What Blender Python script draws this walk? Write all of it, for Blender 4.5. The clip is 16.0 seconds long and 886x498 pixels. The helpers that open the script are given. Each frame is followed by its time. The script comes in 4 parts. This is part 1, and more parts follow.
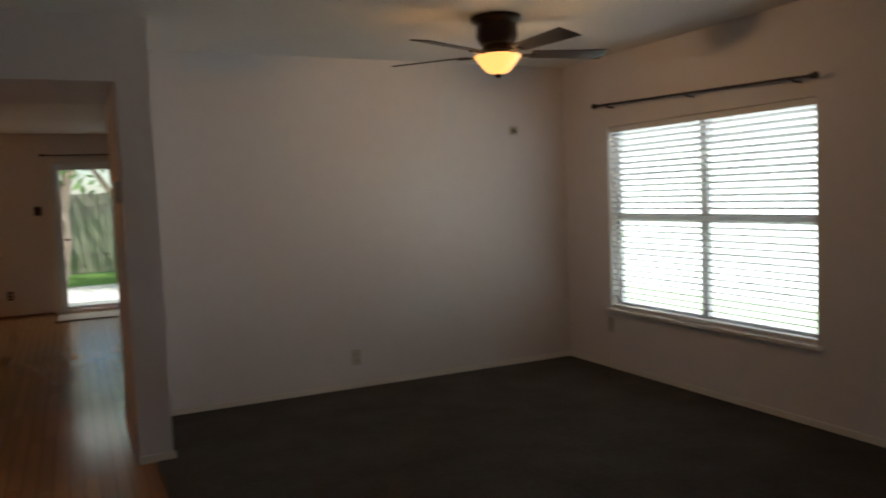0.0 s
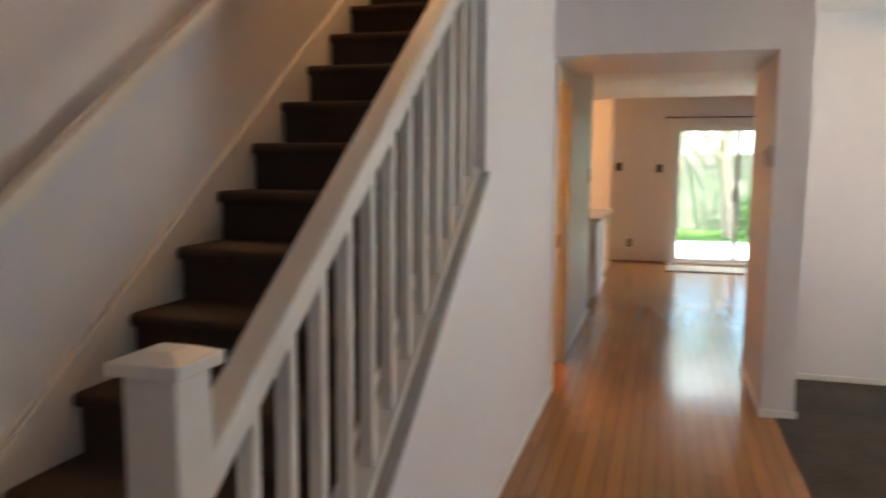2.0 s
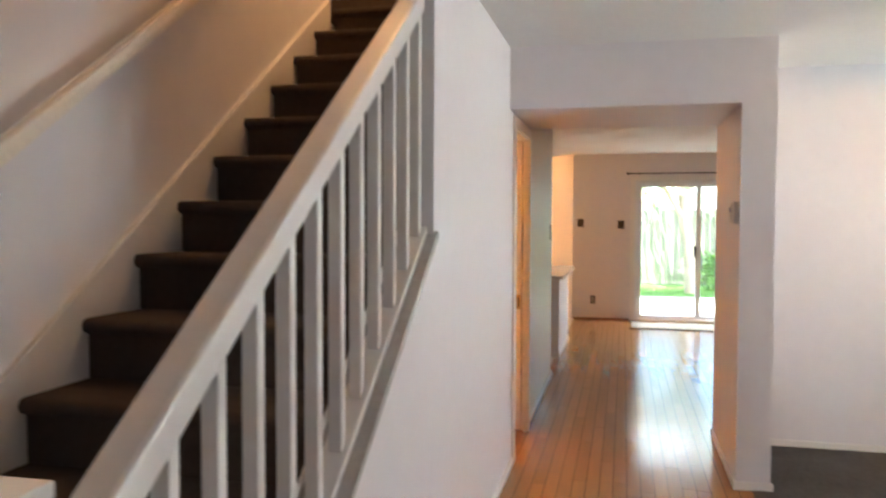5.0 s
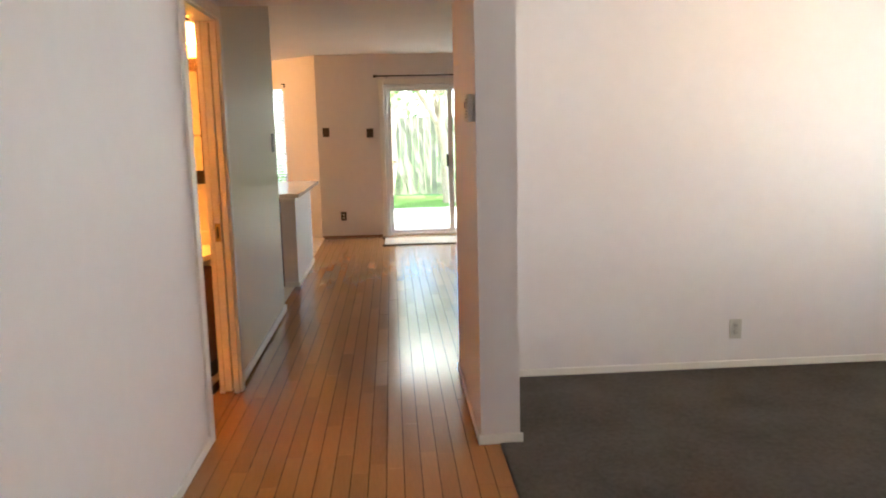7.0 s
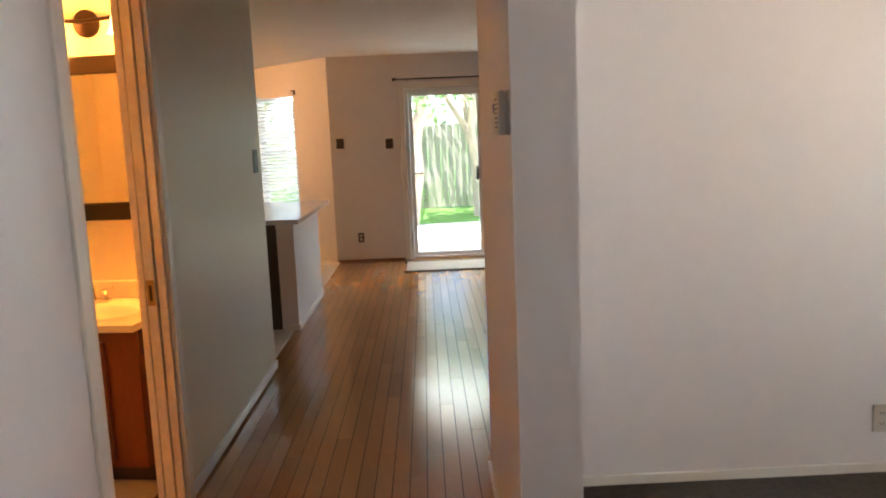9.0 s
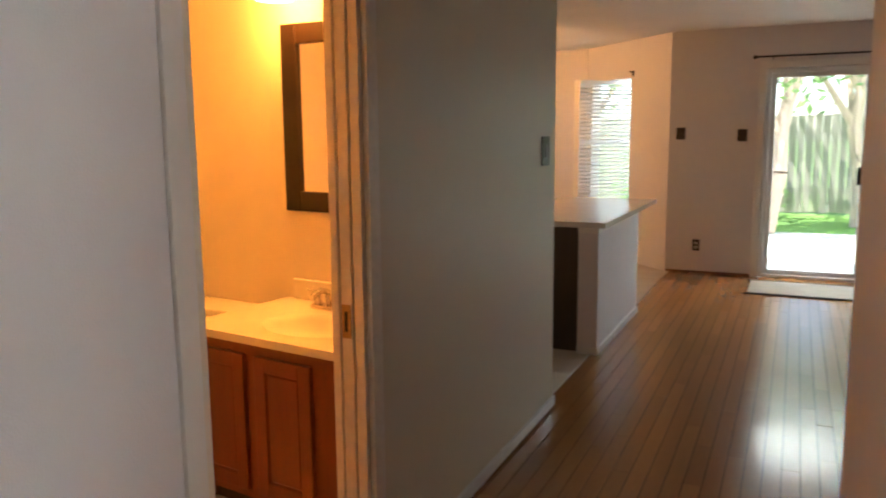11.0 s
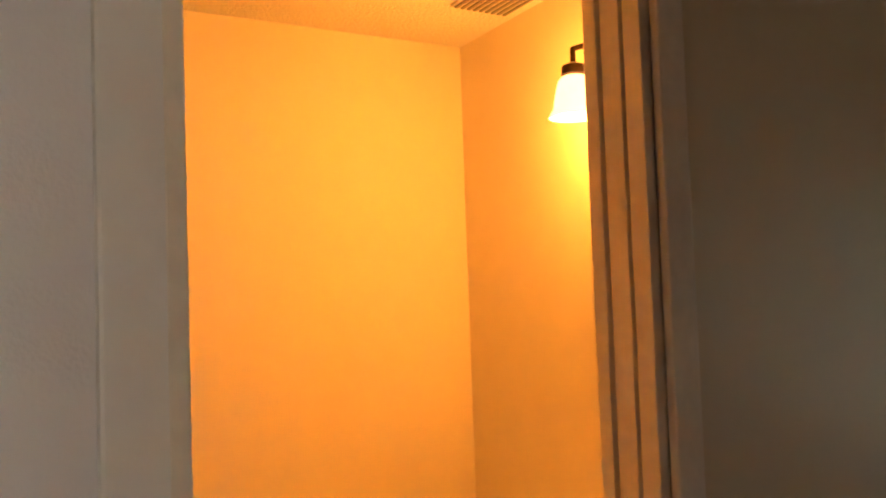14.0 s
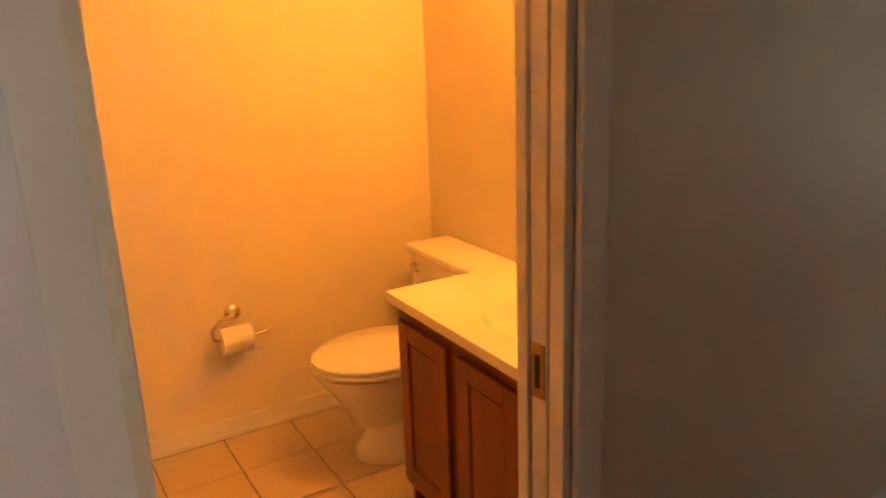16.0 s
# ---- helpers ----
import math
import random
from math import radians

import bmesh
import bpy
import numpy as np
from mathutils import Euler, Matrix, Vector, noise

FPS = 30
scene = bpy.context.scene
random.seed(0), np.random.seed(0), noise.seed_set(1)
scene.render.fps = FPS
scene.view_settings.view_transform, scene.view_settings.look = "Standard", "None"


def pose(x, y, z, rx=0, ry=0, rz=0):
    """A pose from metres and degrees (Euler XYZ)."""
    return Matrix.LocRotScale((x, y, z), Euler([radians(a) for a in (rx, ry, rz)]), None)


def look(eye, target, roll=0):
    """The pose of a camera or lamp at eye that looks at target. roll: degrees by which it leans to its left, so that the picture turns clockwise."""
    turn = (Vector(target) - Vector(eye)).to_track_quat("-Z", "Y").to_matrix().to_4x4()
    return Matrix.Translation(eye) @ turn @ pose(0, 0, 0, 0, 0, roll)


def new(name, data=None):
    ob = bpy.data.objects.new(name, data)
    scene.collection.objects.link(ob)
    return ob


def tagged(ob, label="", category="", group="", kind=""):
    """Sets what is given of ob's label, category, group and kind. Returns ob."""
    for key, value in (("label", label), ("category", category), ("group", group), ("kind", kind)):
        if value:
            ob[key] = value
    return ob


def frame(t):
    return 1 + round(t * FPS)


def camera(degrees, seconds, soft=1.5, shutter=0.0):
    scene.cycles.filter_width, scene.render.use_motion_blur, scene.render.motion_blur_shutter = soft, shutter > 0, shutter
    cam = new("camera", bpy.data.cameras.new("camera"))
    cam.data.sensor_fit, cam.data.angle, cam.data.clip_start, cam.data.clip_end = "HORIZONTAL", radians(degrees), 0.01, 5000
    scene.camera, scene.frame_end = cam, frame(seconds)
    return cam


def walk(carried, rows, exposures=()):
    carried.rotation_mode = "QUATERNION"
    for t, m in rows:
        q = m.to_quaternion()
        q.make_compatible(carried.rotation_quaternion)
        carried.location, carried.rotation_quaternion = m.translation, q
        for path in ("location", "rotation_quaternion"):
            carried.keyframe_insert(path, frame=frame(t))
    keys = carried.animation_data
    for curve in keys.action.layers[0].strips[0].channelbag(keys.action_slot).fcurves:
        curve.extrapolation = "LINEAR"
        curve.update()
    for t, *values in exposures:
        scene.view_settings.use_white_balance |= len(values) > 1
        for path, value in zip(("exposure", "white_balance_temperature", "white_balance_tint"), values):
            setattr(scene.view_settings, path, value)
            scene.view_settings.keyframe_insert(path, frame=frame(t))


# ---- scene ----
cam = camera(60.0, 16.0, 1.9, 0.5)
PATH = [
    (0, look((0.997, -0.534, 1.425), (1.865, 1.262, 1.283), -2.2)),
    (0.5, look((0.881, -0.501, 1.437), (1.5, 1.397, 1.313), -1.0)),
    (1, look((0.78, -0.529, 1.446), (1.15, 1.432, 1.314), 0.2)),
    (1.5, look((0.71, -0.494, 1.443), (0.725, 1.5, 1.289), 0.7)),
    (2, look((0.658, -0.722, 1.444), (0.115, 1.191, 1.225), 0.4)),
    (2.5, look((0.595, -0.773, 1.446), (-0.115, 1.085, 1.234), 0.5)),
    (3, look((0.589, -0.798, 1.503), (-0.153, 1.059, 1.518), 0.6)),
    (3.2, look((0.58, -0.781, 1.514), (-0.144, 1.081, 1.612), 0.1)),
    (5.3, look((0.688, -0.349, 1.446), (0.323, 1.611, 1.284), 0.2)),
    (5.5, look((0.724, -0.288, 1.441), (0.437, 1.677, 1.205), 0.0)),
    (6, look((0.793, -0.076, 1.438), (0.728, 1.89, 1.078), -0.7)),
    (6.5, look((0.823, 0.292, 1.426), (0.884, 2.261, 1.081), -1.9)),
    (7, look((0.895, 0.653, 1.41), (1.02, 2.626, 1.106), -1.4)),
    (7.5, look((0.957, 0.966, 1.424), (1.061, 2.94, 1.122), -0.2)),
    (8, look((0.975, 1.342, 1.434), (1.059, 3.316, 1.127), -1.5)),
    (8.2, look((0.968, 1.488, 1.435), (1.054, 3.464, 1.142), -1.7)),
    (10.3, look((1.136, 2.627, 1.455), (0.747, 4.57, 1.183), -1.4)),
    (10.5, look((1.099, 2.807, 1.447), (0.558, 4.712, 1.172), 0.2)),
    (11, look((1.11, 2.955, 1.431), (0.285, 4.753, 1.138), -0.5)),
    (11.5, look((0.953, 3.194, 1.449), (0.01, 4.935, 1.168), -1.0)),
    (12, look((0.812, 3.418, 1.434), (-0.292, 5.064, 1.163), -0.7)),
    (12.5, look((0.739, 3.642, 1.452), (-0.471, 5.211, 1.184), 0.4)),
    (13, look((0.645, 3.833, 1.49), (-0.728, 5.263, 1.224), -2.1)),
    (13.5, look((0.634, 3.92, 1.594), (-0.867, 5.217, 1.344), -2.4)),
    (14, look((0.696, 3.922, 1.508), (-0.898, 5.128, 1.594), -2.0)),
    (14.5, look((0.744, 3.902, 1.497), (-0.872, 5.081, 1.508), -1.7)),
    (15, look((0.748, 3.919, 1.488), (-0.862, 5.064, 1.182), -0.9)),
    (15.5, look((0.765, 3.933, 1.46), (-0.803, 5.072, 0.966), -1.6)),
    (16, look((0.793, 3.95, 1.464), (-0.718, 5.139, 0.912), -2.1)),
]
EXPOSURES = [(0, 0.5, 6350, 10), (0.5, 1.0, 6350, 10), (1, 1.75, 6300, 10), (1.5, 2.3, 6150, 10), (2.5, 2.95, 6000, 10), (3, 3.05, 5900, 10), (5.5, 3.15, 5850, 10),
             (6, 3.0, 5900, 10), (6.5, 2.8, 5950, 10), (7, 2.9, 6100, 10), (8, 2.7, 6100, 10), (10.5, 2.25, 6050, 10), (11.5, 2.15, 6250, 10), (12.5, 1.95, 6800, 10),
             (13, 1.9, 6950, 10), (15, 1.95, 7050, 10), (16, 2.15, 7000, 10)]
walk(cam, PATH, EXPOSURES)

# ---- light ----
world = bpy.data.worlds.new("sky")
scene.world = world
world.use_nodes = True
_nt = world.node_tree
_sky = _nt.nodes.new("ShaderNodeTexSky")
_sky.sky_type, _sky.sun_disc = "NISHITA", False
_sky.sun_elevation, _sky.sun_rotation = radians(68), radians(230)
_nt.links.new(_sky.outputs[0], _nt.nodes["Background"].inputs[0])
_nt.nodes["Background"].inputs[1].default_value = 0.15


def lamp(name, kind, m, energy, colour, **more):
    d = bpy.data.lights.new(name, kind)
    d.energy, d.color = energy, colour
    for key, value in more.items():
        setattr(d, key, value)
    ob = new(name, d)
    ob.matrix_basis = m
    return ob


BATH = Matrix.Translation((-1.0, 5.145, 0)) @ Matrix.Rotation(radians(-8), 4, "Z") @ Matrix.Translation((1.0, -5.145, 0))  # the bathroom stands askew to the hall
WARM = (1.0, 0.335, 0.042)
lamp("sun", "SUN", look((-3, -2.5, 10), (0, 0, 0)), 5.0, (1.0, 0.95, 0.86), angle=radians(0.5))
lamp("window_daylight", "AREA", look((4.90, 3.37, 1.19), (0, 3.37, 1.0)), 8.0, (0.95, 0.97, 1.0), shape="RECTANGLE", size=1.80, size_y=1.35)
# area lamp added outside above the glass, to back up the sky's light
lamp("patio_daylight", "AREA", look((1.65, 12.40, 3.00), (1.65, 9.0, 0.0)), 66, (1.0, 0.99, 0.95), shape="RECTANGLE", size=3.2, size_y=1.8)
# unseen fill lamp added before the front wall, which has no window
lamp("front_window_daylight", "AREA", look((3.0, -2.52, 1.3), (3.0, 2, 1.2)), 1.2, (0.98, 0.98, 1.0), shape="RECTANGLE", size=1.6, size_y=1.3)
for bx in (-0.88, -0.36):
    lamp("vanity_bulb", "POINT", BATH @ pose(bx, 5.586, 2.015), 5.1, WARM, shadow_soft_size=0.035)
lamp("fan_bulb", "POINT", pose(3.30, 3.40, 2.175), 6.5, (1.0, 0.55, 0.22), shadow_soft_size=0.04)
lamp("kitchen_bulb", "POINT", pose(-2.0, 10.7, 2.25), 13, (1.0, 0.43, 0.12), shadow_soft_size=0.12)
lamp("landing_bulb", "POINT", pose(-0.25, 3.5, 4.75), 8, (1.0, 0.50, 0.18), shadow_soft_size=0.08)


# ---- materials ----
def material(name, colour, rough=0.6, metal=0.0, vary=0.06, scale=6.0, bump=0.0, bump_scale=60.0, stain=0.0, stretch=(1, 1, 1),
             random=0.0, emit=None, strength=0.0, coat=0.0, ior=1.45):
    """A surface: base colour with variation at two scales, fine relief, and gloss that varies with it."""
    m = bpy.data.materials.new(name)
    m.use_nodes = True
    nt = m.node_tree
    n, l = nt.nodes, nt.links
    b = n["Principled BSDF"]
    b.inputs["Roughness"].default_value, b.inputs["Metallic"].default_value = rough, metal
    b.inputs["IOR"].default_value = ior
    b.inputs["Coat Weight"].default_value = coat
    tc, mp = n.new("ShaderNodeTexCoord"), n.new("ShaderNodeMapping")
    mp.inputs["Scale"].default_value = stretch
    l.new(tc.outputs["Object"], mp.inputs["Vector"])
    big, fine = n.new("ShaderNodeTexNoise"), n.new("ShaderNodeTexNoise")
    big.inputs["Scale"].default_value, big.inputs["Detail"].default_value = scale * 0.25, 3
    fine.inputs["Scale"].default_value, fine.inputs["Detail"].default_value = scale * 4, 5
    for t in (big, fine):
        l.new(mp.outputs[0], t.inputs["Vector"])
    mix = n.new("ShaderNodeMath")
    mix.operation = "ADD"
    l.new(big.outputs["Fac"], mix.inputs[0])
    l.new(fine.outputs["Fac"], mix.inputs[1])
    last = mix.outputs[0]
    if random:
        info, mul, add = n.new("ShaderNodeObjectInfo"), n.new("ShaderNodeMath"), n.new("ShaderNodeMath")
        isl = n.new("ShaderNodeNewGeometry")
        both = n.new("ShaderNodeMath")
        both.operation = "ADD"
        l.new(info.outputs["Random"], both.inputs[0])
        l.new(isl.outputs["Random Per Island"], both.inputs[1])
        frac = n.new("ShaderNodeMath")
        frac.operation = "FRACT"
        l.new(both.outputs[0], frac.inputs[0])
        mul.operation, mul.inputs[1].default_value = "MULTIPLY", random
        l.new(frac.outputs[0], mul.inputs[0])
        add.operation = "ADD"
        l.new(last, add.inputs[0])
        l.new(mul.outputs[0], add.inputs[1])
        last = add.outputs[0]
    ramp = n.new("ShaderNodeMapRange")
    ramp.inputs["From Min"].default_value, ramp.inputs["From Max"].default_value = 0.6, 1.4 + random
    ramp.inputs["To Min"].default_value, ramp.inputs["To Max"].default_value = 1 - vary - stain, 1 + vary
    l.new(last, ramp.inputs["Value"])
    sc = n.new("ShaderNodeVectorMath")
    sc.operation = "SCALE"
    sc.inputs[0].default_value = colour
    l.new(ramp.outputs[0], sc.inputs["Scale"])
    l.new(sc.outputs[0], b.inputs["Base Color"])
    rr = n.new("ShaderNodeMapRange")
    rr.inputs["To Min"].default_value, rr.inputs["To Max"].default_value = max(rough - 0.06, 0.02), min(rough + 0.06, 1)
    l.new(fine.outputs["Fac"], rr.inputs["Value"])
    l.new(rr.outputs[0], b.inputs["Roughness"])
    if bump:
        t, bp = n.new("ShaderNodeTexNoise"), n.new("ShaderNodeBump")
        t.inputs["Scale"].default_value, t.inputs["Detail"].default_value = bump_scale, 4
        l.new(mp.outputs[0], t.inputs["Vector"])
        bp.inputs["Strength"].default_value, bp.inputs["Distance"].default_value = bump, 0.01
        l.new(t.outputs["Fac"], bp.inputs["Height"])
        l.new(bp.outputs[0], b.inputs["Normal"])
    if emit:
        b.inputs["Emission Color"].default_value, b.inputs["Emission Strength"].default_value = (*emit, 1), strength
    return m


def glass(name, tint=(1, 1, 1), rough=0.0):
    m = bpy.data.materials.new(name)
    m.use_nodes = True
    b = m.node_tree.nodes["Principled BSDF"]
    b.inputs["Base Color"].default_value = (*tint, 1)
    b.inputs["Roughness"].default_value, b.inputs["IOR"].default_value = rough, 1.45
    b.inputs["Transmission Weight"].default_value = 1.0
    return m


WALL = material("wall_paint", (0.735, 0.715, 0.73), 0.55, vary=0.03, scale=3, bump=0.12, bump_scale=220)
HALL_WALL = material("grey_green_wall_paint", (0.68, 0.60, 0.45), 0.42, vary=0.025, scale=3, bump=0.12, bump_scale=220)
BATH_WALL = material("bathroom_wall_paint", (0.76, 0.70, 0.58), 0.5, vary=0.03, scale=3, bump=0.12, bump_scale=220)
CEILING = material("textured_ceiling", (0.78, 0.77, 0.74), 0.8, vary=0.04, scale=8, bump=0.9, bump_scale=75)
TRIM = material("white_trim_paint", (0.78, 0.76, 0.73), 0.32, vary=0.03, scale=8, bump=0.04, bump_scale=40)
TRIM_WORN = material("worn_cream_paint", (0.80, 0.74, 0.64), 0.38, vary=0.06, scale=10, stain=0.08, bump=0.06, bump_scale=50)
LEDGE = material("grey_ledge_paint", (0.50, 0.49, 0.48), 0.22, vary=0.07, scale=14, stain=0.08, bump=0.08, bump_scale=30)
CARPET = material("dark_grey_carpet", (0.085, 0.077, 0.068), 0.97, vary=0.42, scale=11, bump=1.0, bump_scale=420)
STAIR_CARPET = material("brown_stair_carpet", (0.10, 0.070, 0.050), 0.97, vary=0.2, scale=9, bump=1.0, bump_scale=420)
OAK = material("oak_plank", (0.325, 0.150, 0.049), 0.18, vary=0.22, scale=9, stretch=(3, 0.3, 1), random=0.7, bump=0.14, bump_scale=6)
OAK_GAP = material("dark_floor_joint", (0.022, 0.012, 0.006), 0.7, vary=0.1)
SHOE = material("brown_shoe_wood", (0.16, 0.075, 0.035), 0.45, vary=0.15, scale=12)
TILE = material("beige_floor_tile", (0.56, 0.47, 0.37), 0.30, vary=0.10, scale=10, random=0.35, bump=0.05, bump_scale=30)
KTILE = material("pale_kitchen_tile", (0.58, 0.53, 0.46), 0.30, vary=0.16, scale=12, random=0.35, bump=0.05, bump_scale=30)
GROUT = material("brown_grout", (0.14, 0.09, 0.06), 0.9, vary=0.15, bump=0.3)
CABINET = material("red_brown_cabinet_wood", (0.20, 0.052, 0.014), 0.33, vary=0.16, scale=10, stretch=(8, 8, 0.9), bump=0.05, bump_scale=30)
DARK_WOOD = material("dark_brown_cabinet_wood", (0.055, 0.035, 0.022), 0.4, vary=0.15, scale=10, stretch=(8, 8, 0.9))
MARBLE = material("cultured_marble", (0.80, 0.75, 0.66), 0.16, vary=0.03, scale=5)
PORCELAIN = material("white_porcelain", (0.80, 0.78, 0.73), 0.09, vary=0.015, scale=4, coat=0.3)
COUNTER = material("pale_laminate_counter", (0.66, 0.64, 0.60), 0.18, vary=0.06, scale=30)
BRONZE = material("oil_rubbed_bronze", (0.045, 0.028, 0.02), 0.38, metal=0.85, vary=0.15, scale=14)
ROD = material("dark_rod_metal", (0.05, 0.042, 0.045), 0.4, metal=0.7, vary=0.1)
BLADE = material("dark_walnut_blade", (0.038, 0.022, 0.015), 0.4, vary=0.2, scale=12)
FRAME = material("black_brown_frame", (0.018, 0.011, 0.008), 0.3, vary=0.15, scale=14)
CHROME = material("brushed_nickel", (0.62, 0.58, 0.52), 0.2, metal=1.0, vary=0.04)
BRASS = material("aged_brass_plate", (0.42, 0.28, 0.12), 0.38, metal=1.0, vary=0.15, scale=20)
DARK_PLATE = material("dark_brown_plate", (0.055, 0.034, 0.022), 0.4, vary=0.1)
PLASTIC = material("off_white_plastic", (0.54, 0.52, 0.48), 0.42, vary=0.03)
GREY_PLASTIC = material("grey_plastic", (0.22, 0.21, 0.20), 0.5, vary=0.05)
VINYL = material("white_vinyl", (0.78, 0.79, 0.80), 0.4, vary=0.02)
SLAT = material("white_blind_slat", (0.80, 0.80, 0.80), 0.45, vary=0.02)
PAPER = material("toilet_paper", (0.82, 0.79, 0.74), 0.95, vary=0.03, bump=0.3, bump_scale=120)
MAT_PALE = material("pale_mat_weave", (0.42, 0.40, 0.34), 0.9, vary=0.12, scale=30, bump=0.6, bump_scale=300)
MAT_DARK = material("dark_mat_edge", (0.03, 0.026, 0.022), 0.8, vary=0.1)
VIOLET = material("violet_display", (0.12, 0.10, 0.42), 0.25, vary=0.05)
BLACK = material("black_plastic", (0.012, 0.012, 0.012), 0.4, vary=0.1)
SHADE = material("lit_frosted_shade", (0.9, 0.8, 0.6), 0.4, vary=0.02, emit=(1.0, 0.66, 0.27), strength=0.9)
FAN_SHADE = material("lit_amber_glass_bowl", (0.8, 0.5, 0.25), 0.35, vary=0.1, scale=12, emit=(1.0, 0.46, 0.12), strength=1.2)
GRASS = material("lawn_grass", (0.17, 0.30, 0.07), 0.9, vary=0.35, scale=2.5, bump=1.0, bump_scale=90)
CONCRETE = material("patio_concrete", (0.60, 0.58, 0.54), 0.85, vary=0.10, scale=4, bump=0.3, bump_scale=80)
BARK = material("pale_bark", (0.50, 0.38, 0.30), 0.9, vary=0.25, scale=9, bump=0.8, bump_scale=30)
LEAF = material("green_leaf", (0.20, 0.34, 0.09), 0.5, vary=0.3, scale=3, random=1.2)
LEAF_DARK = material("dark_green_leaf", (0.10, 0.22, 0.05), 0.5, vary=0.3, scale=3, random=1.2)
FENCE = material("weathered_fence_wood", (0.33, 0.30, 0.25), 0.9, vary=0.25, scale=8, stretch=(6, 6, 0.7), random=0.5, bump=0.3, bump_scale=40)
for leaf in (LEAF, LEAF_DARK):
    leaf.node_tree.nodes["Principled BSDF"].inputs["Transmission Weight"].default_value = 0.25
OAK_GAP.node_tree.nodes["Principled BSDF"].inputs["Specular IOR Level"].default_value = 0.0
GLASS = glass("clear_glass", (0.96, 1.0, 0.98))
MIRROR = material("mirror_silver", (0.92, 0.92, 0.90), 0.02, metal=1.0, vary=0.0)


# ---- tools ----
def box(bm, x0, x1, y0, y1, z0, z1):
    m = Matrix.LocRotScale(((x0 + x1) / 2, (y0 + y1) / 2, (z0 + z1) / 2), None, (abs(x1 - x0), abs(y1 - y0), abs(z1 - z0)))
    return bmesh.ops.create_cube(bm, size=1.0, matrix=m)["verts"]


def boxes(*rows):
    bm = bmesh.new()
    for r in rows:
        box(bm, *r)
    return bm


def soft(bm, width=0.004, segments=2):
    bmesh.ops.bevel(bm, geom=list(bm.edges), offset=width, segments=segments, affect="EDGES", profile=0.6)
    return bm


def softbox(x0, x1, y0, y1, z0, z1, width=0.004):
    return soft(boxes((x0, x1, y0, y1, z0, z1)), width)


def tube(bm, p, q, r0, r1=None, sides=16):
    p, q = Vector(p), Vector(q)
    turn = (q - p).to_track_quat("Z", "Y").to_matrix().to_4x4()
    m = Matrix.Translation((p + q) / 2) @ turn
    bmesh.ops.create_cone(bm, cap_ends=True, segments=sides, radius1=r0, radius2=r0 if r1 is None else r1, depth=(q - p).length, matrix=m)
    return bm


def lathe(profile, centre, sides=28, sx=1.0, sy=1.0, axis="Z"):
    """A turned shape from (radius, height) pairs."""
    bm = bmesh.new()
    rings = []
    for r, h in profile:
        ring = []
        for i in range(sides):
            a = 2 * math.pi * i / sides
            c, s = r * math.cos(a) * sx, r * math.sin(a) * sy
            p = {"Z": (c, s, h), "Y": (c, h, s), "X": (h, c, s)}[axis]
            ring.append(bm.verts.new(Vector(centre) + Vector(p)))
        rings.append(ring)
    for a, b in zip(rings, rings[1:]):
        for i in range(sides):
            bm.faces.new((a[i], a[(i + 1) % sides], b[(i + 1) % sides], b[i]))
    for ring in (rings[0], rings[-1]):
        bm.faces.new(ring)
    bmesh.ops.recalc_face_normals(bm, faces=list(bm.faces))
    return bm


def prism(outline, x0, x1):
    """A slab between x0 and x1 with the given (y, z) outline."""
    bm = bmesh.new()
    lo = [bm.verts.new((x0, y, z)) for y, z in outline]
    hi = [bm.verts.new((x1, y, z)) for y, z in outline]
    bm.faces.new(lo), bm.faces.new(hi[::-1])
    for i in range(len(lo)):
        j = (i + 1) % len(lo)
        bm.faces.new((lo[i], hi[i], hi[j], lo[j]))
    bmesh.ops.recalc_face_normals(bm, faces=list(bm.faces))
    return bm


def swept(points, radius, sides=10):
    bm = bmesh.new()
    for p, q in zip(points, points[1:]):
        tube(bm, p, q, radius, sides=sides)
    for p in points[1:-1]:
        bmesh.ops.create_uvsphere(bm, u_segments=sides, v_segments=6, radius=radius, matrix=Matrix.Translation(p))
    return bm


PLACES = {}


def root_place(ob):
    while ob.parent:
        ob = ob.parent
    return PLACES.get(ob.name, Vector())


def mesh_of(name, bm, mat, smooth=False):
    me = bpy.data.meshes.new(name)
    bm.to_mesh(me)
    bm.free()
    me.materials.append(mat)
    if smooth:
        me.polygons.foreach_set("use_smooth", [True] * len(me.polygons))
        me.set_sharp_from_angle(angle=radians(40))
    return me


def part(name, bm, mat, parent, label="", smooth=False):
    """One mesh, given in the world's metres, under a thing or a part."""
    bm.transform(Matrix.Translation(-root_place(parent)))
    ob = new(name, mesh_of(name, bm, mat, smooth))
    ob.parent = parent
    return tagged(ob, label)


def thing(name, place, label, category, group="", kind="", frame_m=None):
    ob = new(name)
    PLACES[ob.name] = Vector(place)
    ob.matrix_basis = (frame_m or Matrix()) @ Matrix.Translation(place)
    ob.empty_display_size = 0.1
    return tagged(ob, label, category, group, kind)


def solid(name, bm, mat, label="", category="", group="", kind="structure", smooth=False, frame_m=None):
    ob = tagged(new(name, mesh_of(name, bm, mat, smooth)), label, category, group, kind)
    ob.matrix_basis = frame_m or Matrix()
    return ob


# ---- structure ----
H = 2.44
UP = 5.15
XL, XW = 4.785, -1.02          # living room window wall, stair wall
YF, YB_LR, YD = -2.6, 4.865, 11.16  # front wall, living back wall, dining back wall
BX, BY = -1.75, 5.726         # bathroom far wall and vanity wall
D0, D1, DH = 4.150, 4.800, 2.0  # bathroom doorway

